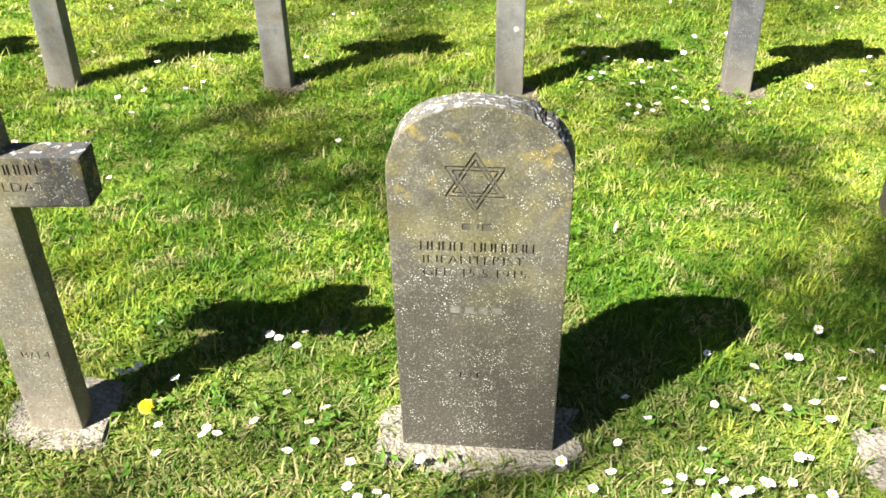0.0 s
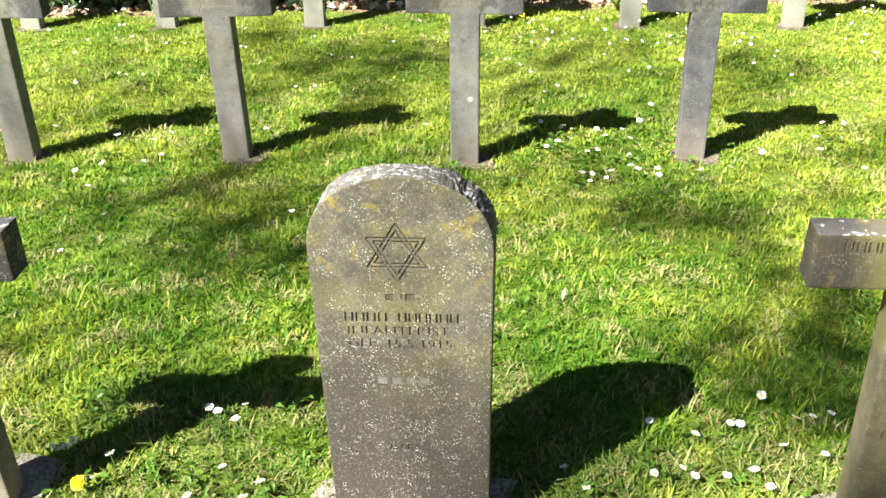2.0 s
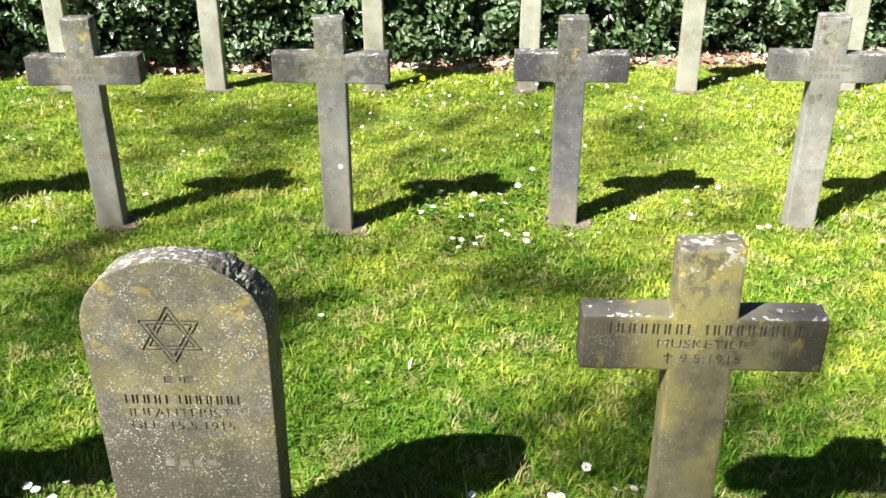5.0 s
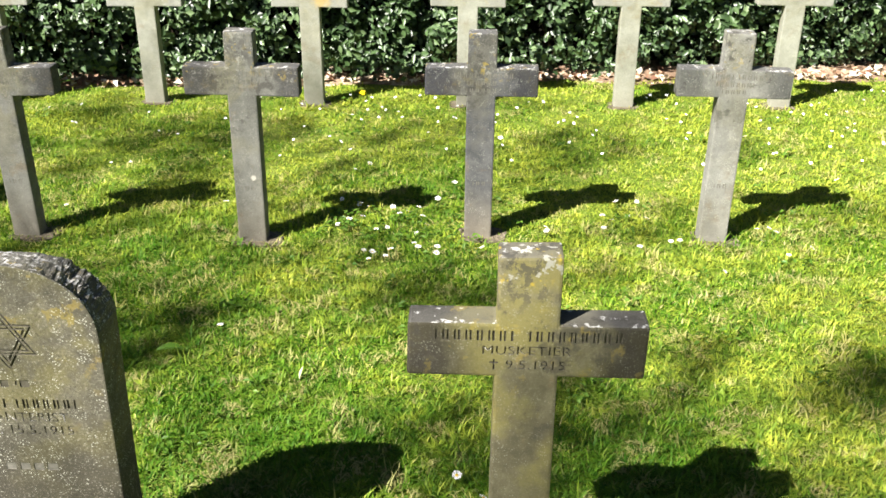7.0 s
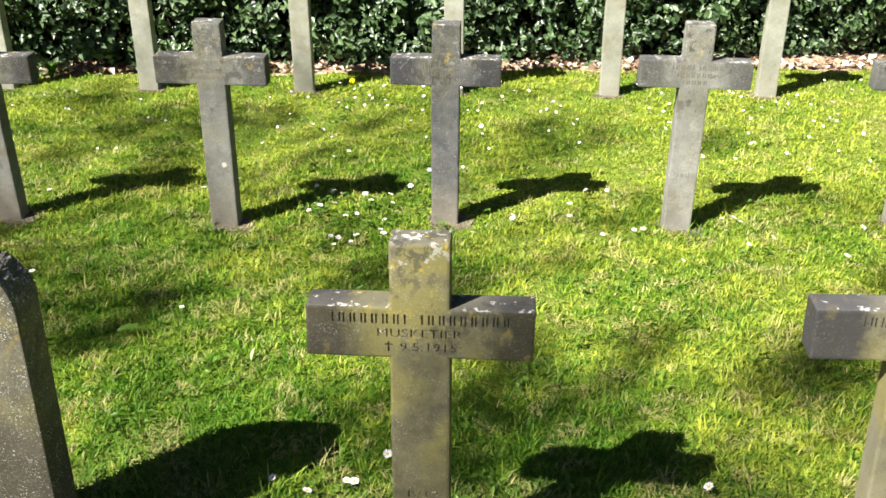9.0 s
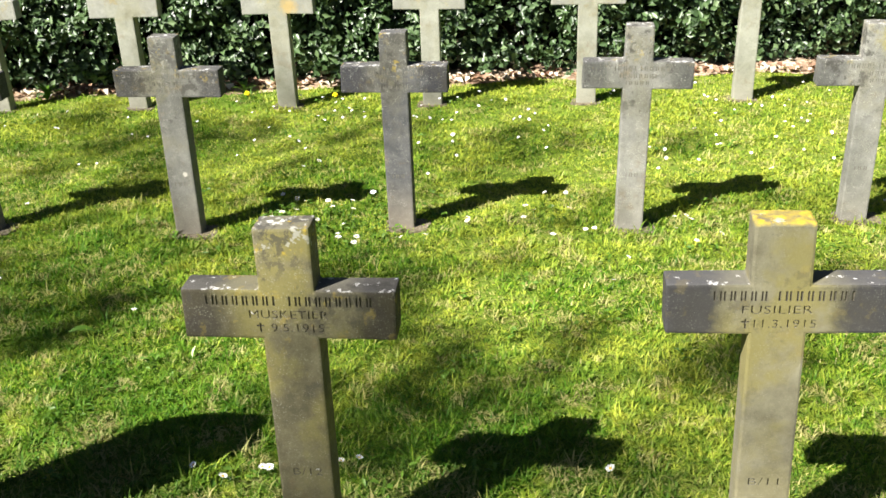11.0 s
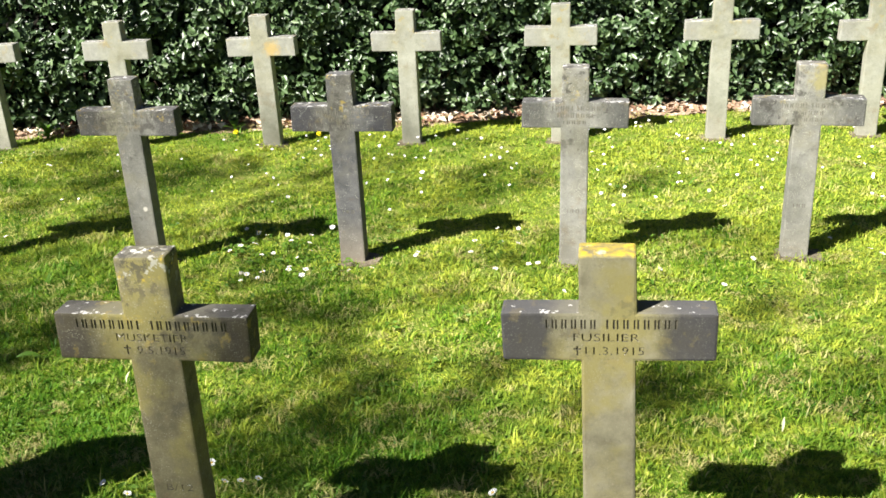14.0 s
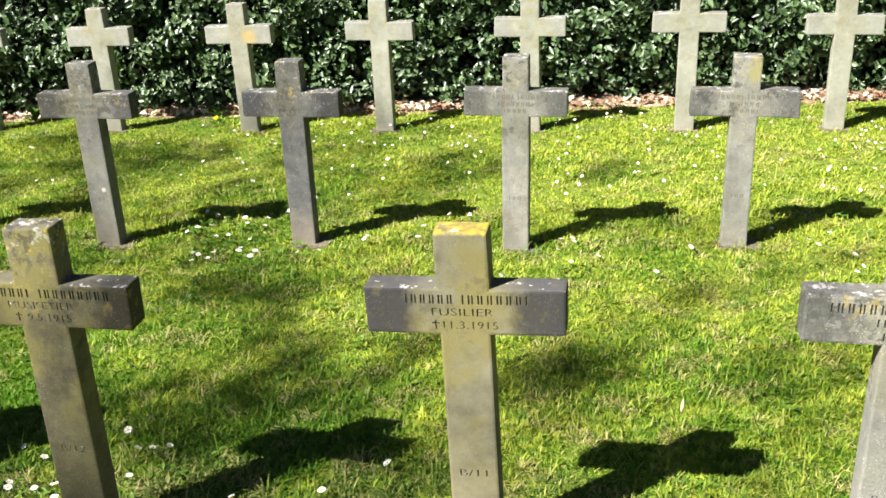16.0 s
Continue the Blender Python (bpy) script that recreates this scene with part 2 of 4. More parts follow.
DIRT = groove("inscription_dirt", (0.045, 0.040, 0.028), (0.10, 0.090, 0.064))
FAINT = groove("inscription_faint", (0.10, 0.096, 0.08), (0.19, 0.18, 0.15))
WORN = groove("inscription_worn", (0.070, 0.063, 0.044), (0.120, 0.109, 0.078))
STONE_SLAB = stone("stone_slab", (0.057, 0.053, 0.039), (0.150, 0.139, 0.102), olive=0.55, white=0.85, yellow=0.35, foot=0.55, grain=1.0, crusty=0.545, damp=0.92, blotch=0.22, crust_scale=62, scab=0.30, scab_from=0.80)
STONE_MUSK = stone("stone_olive_dark_arms", (0.082, 0.075, 0.045), (0.172, 0.157, 0.094), (0.026, 0.023, 0.021), 0.105, 0.85, 0.9, 0.22, 0.30, 0.0, 0.9, 0.1, grain=0.32, crusty=0.585, blotch=0.6, scab=0.75, scab_from=0.82, relief=0.4)
STONE_FUS = stone("stone_olive_golden_top", (0.112, 0.104, 0.068), (0.216, 0.203, 0.138), (0.034, 0.034, 0.040), 0.082, 0.92, 0.85, 0.10, 0.10, 0.9, 0.900, 0.0, grain=0.2, blotch=0.35, crusty=0.61, relief=0.35)
STONE_GREY = stone("stone_grey", (0.146, 0.147, 0.132), (0.258, 0.259, 0.232), (0.086, 0.087, 0.086), 0.085, 0.7, 0.22, 0.6, 0.08, 0.0, 0.9, 0.2, scab=0.3, scab_from=0.68)
STONE_GREY_STAINED = stone("stone_grey_stained", (0.146, 0.147, 0.132), (0.258, 0.259, 0.232), (0.086, 0.087, 0.086), 0.085, 0.7, 0.22, 0.6, 0.08, 0.0, 0.9, 0.2, spot=(0.04, 0.77, 0.045, (0.27, 0.245, 0.11)), scab=0.3, scab_from=0.68)
STONE_ROW = stone("stone_weathered", (0.094, 0.095, 0.084), (0.192, 0.193, 0.172), (0.042, 0.042, 0.044), 0.080, 0.85, 0.28, 0.30, 0.12, 0.0, 0.83, 0.4, scab=0.45, scab_from=0.68)
STONE_ROW_CHIPPED = stone("stone_weathered_chipped", (0.094, 0.095, 0.084), (0.192, 0.193, 0.172), (0.042, 0.042, 0.044), 0.080, 0.85, 0.28, 0.30, 0.12, 0.0, 0.83, 0.4, spot=(0.022, 0.285, 0.010, (0.48, 0.46, 0.40)), scab=0.45, scab_from=0.68)
STONE_SOLDIER = stone("stone_brown_speckled", (0.082, 0.076, 0.056), (0.175, 0.162, 0.120), (0.034, 0.034, 0.034), 0.080, 0.9, 0.35, 0.7, 0.15, 0.0, 0.83, 0.55, grain=0.8, blotch=0.3, scab=0.3, scab_from=0.68)
# a darker, bluer STONE_ROW with a pale foot: tree shade put into colour
STONE_ROW_SHADED = stone("stone_weathered_shaded", (0.050, 0.053, 0.059), (0.124, 0.126, 0.124), (0.028, 0.029, 0.034), 0.080, 0.85, 0.16, 0.4, 0.12, 0.0, 0.83, 0.5, scab=0.45, scab_from=0.68)
STONE_PALE = stone("stone_pale", (0.205, 0.210, 0.168), (0.318, 0.324, 0.270), (0.245, 0.250, 0.236), 0.080, 0.5, 0.25, 0.3, 0.35, 0.0, 0.8, 0.2, blotch=0.15)
STONE_PALE_STAINED = stone("stone_pale_stained", (0.205, 0.210, 0.168), (0.318, 0.324, 0.270), (0.245, 0.250, 0.236), 0.080, 0.5, 0.25, 0.3, 0.35, 0.0, 0.8, 0.2, (0.07, 0.60, 0.045, (0.44, 0.30, 0.08)), blotch=0.15, spot_amount=0.6)



# ---- helpers of this scene ----
def hill(x, y):
    """The lawn's height: it falls gently away from the path."""
    d = np.clip(y, -6.0, 10.0) - 1.7
    return 0.012 - 0.024 * d + 0.006 * np.sin(2.1 * x + 0.7) * np.cos(1.7 * y) + 0.003 * np.sin(5.3 * x - 3.1 * y)


def thing(name, m, label, category, group="", kind=""):
    ob = new(name)
    ob.empty_display_size = 0.1
    ob.matrix_world = m
    return tagged(ob, label, category, group, kind)


def part(name, bm, material, parent=None, label=""):
    me = bpy.data.meshes.new(name)
    bm.to_mesh(me)
    bm.free()
    for mat in material if isinstance(material, (list, tuple)) else (material,):
        me.materials.append(mat)
    ob = new(name, me)
    ob.parent = parent
    return tagged(ob, label)


def bulk(name, verts, faces, material, parent=None, label=""):
    """A mesh from arrays: verts (n, 3) and triangles (m, 3)."""
    me = bpy.data.meshes.new(name)
    me.vertices.add(len(verts))
    me.vertices.foreach_set("co", np.ascontiguousarray(verts, dtype=np.float32).ravel())
    me.loops.add(faces.size)
    me.loops.foreach_set("vertex_index", np.ascontiguousarray(faces, dtype=np.int32).ravel())
    me.polygons.add(len(faces))
    me.polygons.foreach_set("loop_start", np.arange(0, faces.size, 3, dtype=np.int32))
    me.update(calc_edges=True)
    me.materials.append(material)
    ob = new(name, me)
    ob.parent = parent
    return tagged(ob, label)


def tube(bm, points, radii, sides=6):
    """A tapered tube along points."""
    rings = []
    for i, p in enumerate(points):
        d = (points[min(i + 1, len(points) - 1)] - points[max(i - 1, 0)]).normalized()
        a = d.orthogonal().normalized()
        b = d.cross(a)
        rings.append([bm.verts.new(p + radii[i] * (math.cos(q) * a + math.sin(q) * b)) for q in (2 * math.pi * k / sides for k in range(sides))])
    for r, s in zip(rings, rings[1:]):
        for k in range(sides):
            bm.faces.new((r[k], r[(k + 1) % sides], s[(k + 1) % sides], s[k]))
    bm.faces.new(rings[0][::-1])
    bm.faces.new(rings[-1])


def slab(outline, depth, bevel, jitter=0.0, seed=1):
    """A stone cut from a board: the outline (x, z) with its face at y = 0 and its back at y = depth, edges worn round."""
    rnd = random.Random(seed)
    bm = bmesh.new()
    front = [bm.verts.new((x + rnd.uniform(-jitter, jitter), 0, z + rnd.uniform(-jitter, jitter))) for x, z in outline]
    face = bm.faces.new(front)
    bmesh.ops.recalc_face_normals(bm, faces=[face])
    made = bmesh.ops.extrude_face_region(bm, geom=[face])
    bmesh.ops.translate(bm, verts=[v for v in made["geom"] if isinstance(v, bmesh.types.BMVert)], vec=(0, depth, 0))
    bmesh.ops.recalc_face_normals(bm, faces=bm.faces)
    bmesh.ops.bevel(bm, geom=[e for e in bm.edges], offset=bevel, segments=2, affect="EDGES", profile=0.6, clamp_overlap=True)
    return bm


def letters(text, width, height, x, z):
    """Cutter for a line of writing, centred at x with its foot at z; returns verts and faces of a solid."""
    cu = bpy.data.curves.new("line", "FONT")
    cu.body, cu.size, cu.extrude, cu.offset, cu.resolution_u = text, 1.0, 0.5, 0.0, 3
    cu.space_character = 1.06
    ob = new("line", cu)
    me = bpy.data.meshes.new_from_object(ob.evaluated_get(bpy.context.evaluated_depsgraph_get()))
    bpy.data.objects.remove(ob)
    bm = bmesh.new()
    bm.from_mesh(me)
    bpy.data.meshes.remove(me)
    bmesh.ops.remove_doubles(bm, verts=bm.verts, dist=1e-5)
    xs, ys = [v.co.x for v in bm.verts], [v.co.y for v in bm.verts]
    x0, x1, y0, y1 = min(xs), max(xs), min(ys), max(ys)
    for v in bm.verts:
        v.co = Vector((x + ((v.co.x - x0) / (x1 - x0) - 0.5) * width, -v.co.z * 0.0080, z + (v.co.y - y0) / (y1 - y0) * height))
    return bm


def bar(x, z, width, height, depth=0.0028):
    """Cutter for a line that is not spelt out: a plain bar, and in thin upright bars where it is long."""
    bm = bmesh.new()
    n = max(1, round(width / 0.0105)) if width > 0.05 else 1
    step = width / n
    for k in range(n):
        w = step * (0.36, 0.42, 0.34)[k % 3] if n > 1 else width
        bmesh.ops.create_cube(bm, size=1, matrix=Matrix.Translation((x + (k + 0.5 - n / 2 + (0.14 if k % 2 else -0.14)) * step, 0, z + height / 2)) @ Matrix.Diagonal((w, 2 * depth, height, 1)))
    return bm


def stroke(ax, az, bx, bz, width, depth=0.003):
    """Cutter for a straight cut from a to b."""
    d = Vector((bx - ax, 0, bz - az))
    turn = math.atan2(d.z, d.x)
    bm = bmesh.new()
    bmesh.ops.create_cube(bm, size=1, matrix=Matrix.Translation(((ax + bx) / 2, 0, (az + bz) / 2)) @ Matrix.Rotation(-turn, 4, "Y") @ Matrix.Diagonal((d.length, 2 * depth, width, 1)))
    return bm


def engrave(body, cutters):
    """Cuts the solids out of the stone's face; bars take the worn colour, the faintest are pale; lettering has a dirty floor and clean walls."""
    for bm in cutters:
        deep = max(v.co.y for v in bm.verts)
        bm.normal_update()
        for f in bm.faces:
            f.material_index = 3 if deep < 0.0013 else 2 if deep < 0.0024 else 1 if deep < 0.0038 or abs(f.normal.y) > 0.5 else 0
        me = bpy.data.meshes.new("cut")
        bmesh.ops.recalc_face_normals(bm, faces=bm.faces)
        bm.to_mesh(me)
        bm.free()
        me.materials.append(body.data.materials[0])
        me.materials.append(DIRT)
        me.materials.append(WORN)
        me.materials.append(FAINT)
        tool = new("cut", me)
        mod = body.modifiers.new("cut", "BOOLEAN")
        mod.operation, mod.solver, mod.object = "DIFFERENCE", "EXACT", tool
        hold, body.parent = body.parent, None
        bpy.context.view_layer.update()
        done = bpy.data.meshes.new_from_object(body.evaluated_get(bpy.context.evaluated_depsgraph_get()))
        body.modifiers.remove(mod)
        old, body.data = body.data, done
        bpy.data.meshes.remove(old)
        body.parent = hold
        bpy.data.objects.remove(tool)
        bpy.data.meshes.remove(me)


def at_stone(x, y, z, lean=0, yaw=0, back=0):
    return pose(x, y, z, back, lean, yaw)


def pad(x, y, w, d, seed, old=False):
    """A rough footing slab flush with the turf; an old one is sunk and earthy."""
    rnd = random.Random(seed)
    bm = bmesh.new()
    n = 18
    ring = []
    for k in range(n):
        q = 2 * math.pi * k / n
        c, s = math.cos(q), math.sin(q)
        r = 1 / max(abs(c), abs(s)) ** 0.8
        ring.append(bm.verts.new((c * r * w / 2 * rnd.uniform(0.9, 1.08), s * r * d / 2 * rnd.uniform(0.88, 1.1), 0)))
    f = bm.faces.new(ring)
    made = bmesh.ops.extrude_face_region(bm, geom=[f])
    for v in made["geom"]:
        if isinstance(v, bmesh.types.BMVert):
            v.co.z -= 0.08
    bmesh.ops.recalc_face_normals(bm, faces=bm.faces)
    bmesh.ops.bevel(bm, geom=[e for e in bm.edges if abs(e.verts[0].co.z) < 1e-4 and abs(e.verts[1].co.z) < 1e-4], offset=0.008, segments=2, affect="EDGES")
    ob = part("footing_pad", bm, PAD_EARTH if old else PAD)
    ob.matrix_world = pose(x, y, float(hill(x, y)) + (0.007 if old else 0.014), -1.4, 0, rnd.uniform(-3, 3))
    return tagged(ob, "earthy concrete footing half overgrown by the turf" if old else "rough grey concrete footing set flush in the turf", "footing", "footings")


# ---- ground ----
def ground():
    xs = np.concatenate((np.array([-600, -200, -60, -25, -12]), np.arange(-7, 9.01, 0.2), np.array([14, 28, 60, 200, 600])))
    ys = np.concatenate((np.array([-600, -200, -60, -25, -12]), np.arange(-6, 10.01, 0.2), np.array([16, 30, 60, 200, 600])))
    gx, gy = np.meshgrid(xs, ys)
    verts = np.stack((gx.ravel(), gy.ravel(), hill(gx, gy).ravel()), 1)
    n = len(xs)
    i = np.arange(len(ys) - 1)[:, None] * n + np.arange(n - 1)[None, :]
    i = i.ravel()
    faces = np.concatenate((np.stack((i, i + 1, i + n + 1), 1), np.stack((i, i + n + 1, i + n), 1)))
    ob = bulk("ground", verts, faces, SOIL)
    for p in ob.data.polygons:
        p.use_smooth = True
    return tagged(ob, "mown green lawn sloping gently to the hedge", "lawn", kind="structure")


ground()


# ---- gravestones ----
def cross(m, height, arm_half, arm_low, arm_top, half, material, label, group, seed, depth=0.07, sunk=0.12, bevel=0.006):
    """A stone cross: the body with its foot sunk in the ground; returns the thing and its body."""
    top = thing("stone_cross", m, label, "gravestone", group)
    h = half
    o = [(-h, -sunk), (h, -sunk), (h, arm_low), (arm_half, arm_low), (arm_half, arm_top), (h, arm_top), (h, height), (-h, height), (-h, arm_top), (-arm_half, arm_top), (-arm_half, arm_low), (-h, arm_low)]
    body = part("body", slab(o, depth, bevel, 0.0022, seed), (material, DIRT, WORN, FAINT), top)
    return top, body


def divide(top, body, low, high, names=("shaft", "crossbar", "head")):
    """Divides a finished cross at its joints into shaft, crossbar and head."""
    bm = bmesh.new()
    bm.from_mesh(body.data)
    for z in (low - 0.003, high + 0.003):
        bmesh.ops.bisect_plane(bm, geom=bm.verts[:] + bm.edges[:] + bm.faces[:], plane_co=(0, 0, z), plane_no=(0, 0, 1), dist=1e-6)
    mats = list(body.data.materials)
    for k, name in enumerate(names):
        piece = bm.copy()
        gone = [f for f in piece.faces if (0 if f.calc_center_median().z < low - 0.003 else 1 if f.calc_center_median().z < high + 0.003 else 2) != k]
        bmesh.ops.delete(piece, geom=gone, context="FACES")
        part(name, piece, mats, top)
    bm.free()
    old = body.data
    bpy.data.objects.remove(body)
    bpy.data.meshes.remove(old)


near = "crosses of the front row"
# musketeer's cross
c1, body = cross(at_stone(1.147, 1.685, 0.01), 0.897, 0.2255, 0.645, 0.757, 0.0605, STONE_MUSK, "olive-grey stone cross with dark lichened arms, inscribed", near, 11)
engrave(body, [bar(-0.100, 0.722, 0.150, 0.022), bar(0.091, 0.722, 0.180, 0.022), letters("MUSKETIER", 0.168, 0.019, 0.0, 0.692), letters("9.5.1915", 0.112, 0.019, 0.017, 0.661),
               stroke(-0.062, 0.659, -0.062, 0.682, 0.0035), stroke(-0.070, 0.675, -0.054, 0.675, 0.0035), letters("B/12", 0.066, 0.019, 0.006, 0.294)])
divide(c1, body, 0.645, 0.757)
# fusilier's cross
c2, body = cross(at_stone(2.162, 1.742, 0.0, -1.2), 0.904, 0.226, 0.658, 0.770, 0.0595, STONE_FUS, "olive stone cross with bright yellow lichen on top", near, 12)
engrave(body, [bar(-0.078, 0.734, 0.112, 0.022), bar(0.069, 0.734, 0.150, 0.022), letters("FUSILIER", 0.140, 0.019, -0.004, 0.704), letters("11.3.1915", 0.124, 0.019, 0.013, 0.672),
               stroke(-0.066, 0.670, -0.066, 0.693, 0.0035), stroke(-0.074, 0.686, -0.058, 0.686, 0.0035), letters("B/11", 0.066, 0.019, 0.0, 0.276)])
divide(c2, body, 0.658, 0.770)
# the soldier's cross at one end of the row
c3, body = cross(at_stone(-0.790, 1.665, 0.0, -3.0), 0.875, 0.226, 0.617, 0.728, 0.0605, STONE_SOLDIER, "grey-brown stone cross with dark arms, inscribed for a soldier", near, 13)
engrave(body, [bar(-0.04, 0.690, 0.07, 0.022), bar(0.085, 0.690, 0.11, 0.022), letters("SOLDAT", 0.135, 0.021, 0.075, 0.652), letters("B/14", 0.066, 0.019, 0.008, 0.236)])
divide(c3, body, 0.617, 0.728)
# the pale grey cross at the other end
c4, body = cross(at_stone(3.078, 1.735, 0.007, 1.0), 0.925, 0.226, 0.672, 0.784, 0.0605, STONE_GREY, "light grey stone cross with pale lichen on its arms", near, 14)
engrave(body, [bar(-0.10, 0.745, 0.15, 0.022), bar(0.085, 0.745, 0.15, 0.022), bar(0.0, 0.716, 0.16, 0.018), bar(0.0, 0.685, 0.13, 0.018), letters("B/10", 0.066, 0.019, 0.0, 0.28)])
divide(c4, body, 0.672, 0.784)


def slab_stone():
    """The round-topped gravestone with the interlaced star."""
    top = thing("round_topped_gravestone", at_stone(0.168, 1.692, 0.010, -0.6, 0, 1.2), "grey-brown speckled round-topped gravestone with an engraved star and lichened rim", "gravestone")
    w0, w1, spring, rise = 0.168, 0.177, 0.702, 0.157
    o = [(-w0, -0.12), (w0, -0.12), (w0, 0.02), (w0 + 0.004, 0.35)]
    for k in range(81):
        q = math.pi * k / 80
        o.append((w1 * math.cos(q) * (1 + 0.02 * math.sin(2 * q) ** 2), spring + rise * math.sin(q) ** 0.92))
    o += [(-w0 - 0.004, 0.35), (-w0, 0.02)]
    bm = slab(o, 0.100, 0.007, 0.0, 3)
    long = [e for e in bm.edges if abs(e.verts[0].co.y - e.verts[1].co.y) > 0.05 and min(v.co.z for v in e.verts) > 0.45]
    bmesh.ops.subdivide_edges(bm, edges=long, cuts=7, use_grid_fill=True)
    # the rim is pitted, and broken away at one shoulder
    for v in bm.verts:
        if v.co.z > 0.5 and v.co.y > 0.009:
            a = math.atan2(v.co.z - spring, v.co.x)
            worn = 0.004 + 0.012 * math.exp(-((a - 0.6) / 0.26) ** 2)
            rough = 0.6 + 0.45 * noise.noise(Vector((a * 6.0, v.co.y * 14, 2.0))) + 0.5 * noise.noise(Vector((a * 19, v.co.y * 48, 5.0))) + 0.3 * noise.noise(Vector((a * 43, v.co.y * 90, 9.0)))
            k = 1 - (worn * rough + 0.20 * v.co.y * max(0.0, math.sin(a)) ** 3) / 0.17
            v.co.x = v.co.x * k + 0.06 * v.co.y * min(1.0, max(0.0, (v.co.x - 0.04) / 0.1))
            v.co.z = spring + (v.co.z - spring) * k
    body = part("body", bm, (STONE_SLAB, DIRT, WORN, FAINT), top)
    cuts = []
    cx, cz, r = -0.006, 0.700, 0.067
    for flip in (1, -1):
        for rad in (r, r * 0.76):
            pts = [(cx + rad * math.cos(radians(90 * flip + 120 * k)) * 0.98, cz + rad * math.sin(radians(90 * flip + 120 * k)) * 0.95) for k in range(3)]
            cuts += [stroke(*pts[k], *pts[(k + 1) % 3], 0.0042, 0.0023) for k in range(3)]
    cuts += [bar(-0.022, 0.592, 0.016, 0.016, 0.0018), bar(0.0, 0.597, 0.004, 0.010, 0.0018), bar(0.018, 0.592, 0.018, 0.016, 0.0018),
             bar(-0.073, 0.543, 0.088, 0.021), bar(0.050, 0.543, 0.122, 0.021), letters("INFANTERIST", 0.200, 0.021, -0.010, 0.511), letters("GEF. 15.5.1915", 0.206, 0.021, -0.008, 0.480),
             bar(-0.045, 0.391, 0.020, 0.017, 0.0011), bar(-0.016, 0.391, 0.020, 0.017, 0.0011), bar(0.012, 0.391, 0.020, 0.017, 0.0011), bar(0.040, 0.391, 0.022, 0.017, 0.0011), letters("B/13", 0.062, 0.018, -0.008, 0.214)]
    engrave(body, cuts)
    return top


slab_stone()


def row_cross(x, y, base, height, arm_low, material, label, group, seed, lean=0.0, half=0.055, arm_half=0.215, thick=0.11, bars=True):
    top, body = cross(at_stone(x, y, base, lean), height - base, arm_half, arm_low - base, arm_low - base + thick, half, material, label, group, seed, 0.075)
    if bars:
        rnd = random.Random(seed)
        z = arm_low - base + thick - 0.036
        a, b = rnd.uniform(0.07, 0.11), rnd.uniform(0.08, 0.12)
        engrave(body, [bar(-a / 2 - 0.008, z, a, 0.019, 0.0012), bar(b / 2 + 0.008, z, b, 0.019, 0.0012), bar(0, z - 0.029, rnd.uniform(0.11, 0.15), 0.017, 0.0012), bar(0, z - 0.056, rnd.uniform(0.09, 0.12), 0.015, 0.0012), bar(0.0, 0.235, 0.055, 0.017, 0.0012)])
    divide(top, body, arm_low - base, arm_low - base + thick)
    return top


second = "crosses of the second row"
row_cross(-2.56, 3.55, -0.045, 0.785, 0.54, STONE_ROW, "grey weathered stone cross on the lawn", second, 20, 0, bars=False)
row_cross(-1.594, 3.65, -0.04, 0.795, 0.545, STONE_ROW, "grey weathered stone cross on the lawn", second, 21, -1.0)
row_cross(-0.74, 3.72, -0.045, 0.79, 0.543, STONE_ROW, "grey-brown weathered stone cross with worn lettering", second, 22, -1.6)
row_cross(0.174, 3.69, -0.04, 0.812, 0.572, STONE_ROW_CHIPPED, "grey stone cross with pale worn lettering and a chipped shaft", second, 23, 0)
row_cross(1.063, 3.8, -0.042, 0.795, 0.554, STONE_ROW_SHADED, "weathered stone cross, slate-grey with shade in its colour", second, 24, 0)
row_cross(2.01, 3.835, -0.044, 0.805, 0.557, STONE_GREY, "grey weathered stone cross with dark arms", second, 25, 0.8)
row_cross(2.935, 3.93, -0.046, 0.785, 0.537, STONE_GREY_STAINED, "light grey stone cross with worn lettering and a yellow-stained top", second, 26, 0.4)
third = "pale crosses before the hedge"
row_cross(-2.36, 5.5, -0.083, 0.710, 0.472, STONE_PALE, "pale stone cross standing before the hedge", third, 30, 0, bars=False)
row_cross(-1.6, 5.55, -0.084, 0.710, 0.472, STONE_PALE, "pale stone cross standing before the hedge", third, 31, -0.6, bars=False)
row_cross(-0.766, 5.6, -0.085, 0.699, 0.47, STONE_PALE, "pale stone cross with faint worn lettering", third, 32, -0.5, arm_half=0.208, bars=False)
row_cross(0.128, 5.644, -0.086, 0.710, 0.471, STONE_PALE_STAINED, "pale stone cross with an orange lichen stain on one arm", third, 33, -0.5, arm_half=0.208, bars=False)
row_cross(0.988, 5.692, -0.087, 0.716, 0.479, STONE_PALE, "pale stone cross standing before the hedge", third, 34, 0, arm_half=0.206, bars=False)
row_cross(1.885, 5.714, -0.088, 0.729, 0.492, STONE_PALE, "pale stone cross standing before the hedge", third, 35, 0, arm_half=0.207, bars=False)
row_cross(2.787, 5.787, -0.089, 0.729, 0.497, STONE_PALE, "pale stone cross standing before the hedge", third, 36, 0.3, arm_half=0.208, bars=False)
row_cross(3.645, 5.85, -0.09, 0.704, 0.468, STONE_PALE, "pale stone cross standing before the hedge", third, 37, 0.4, arm_half=0.206, bars=False)

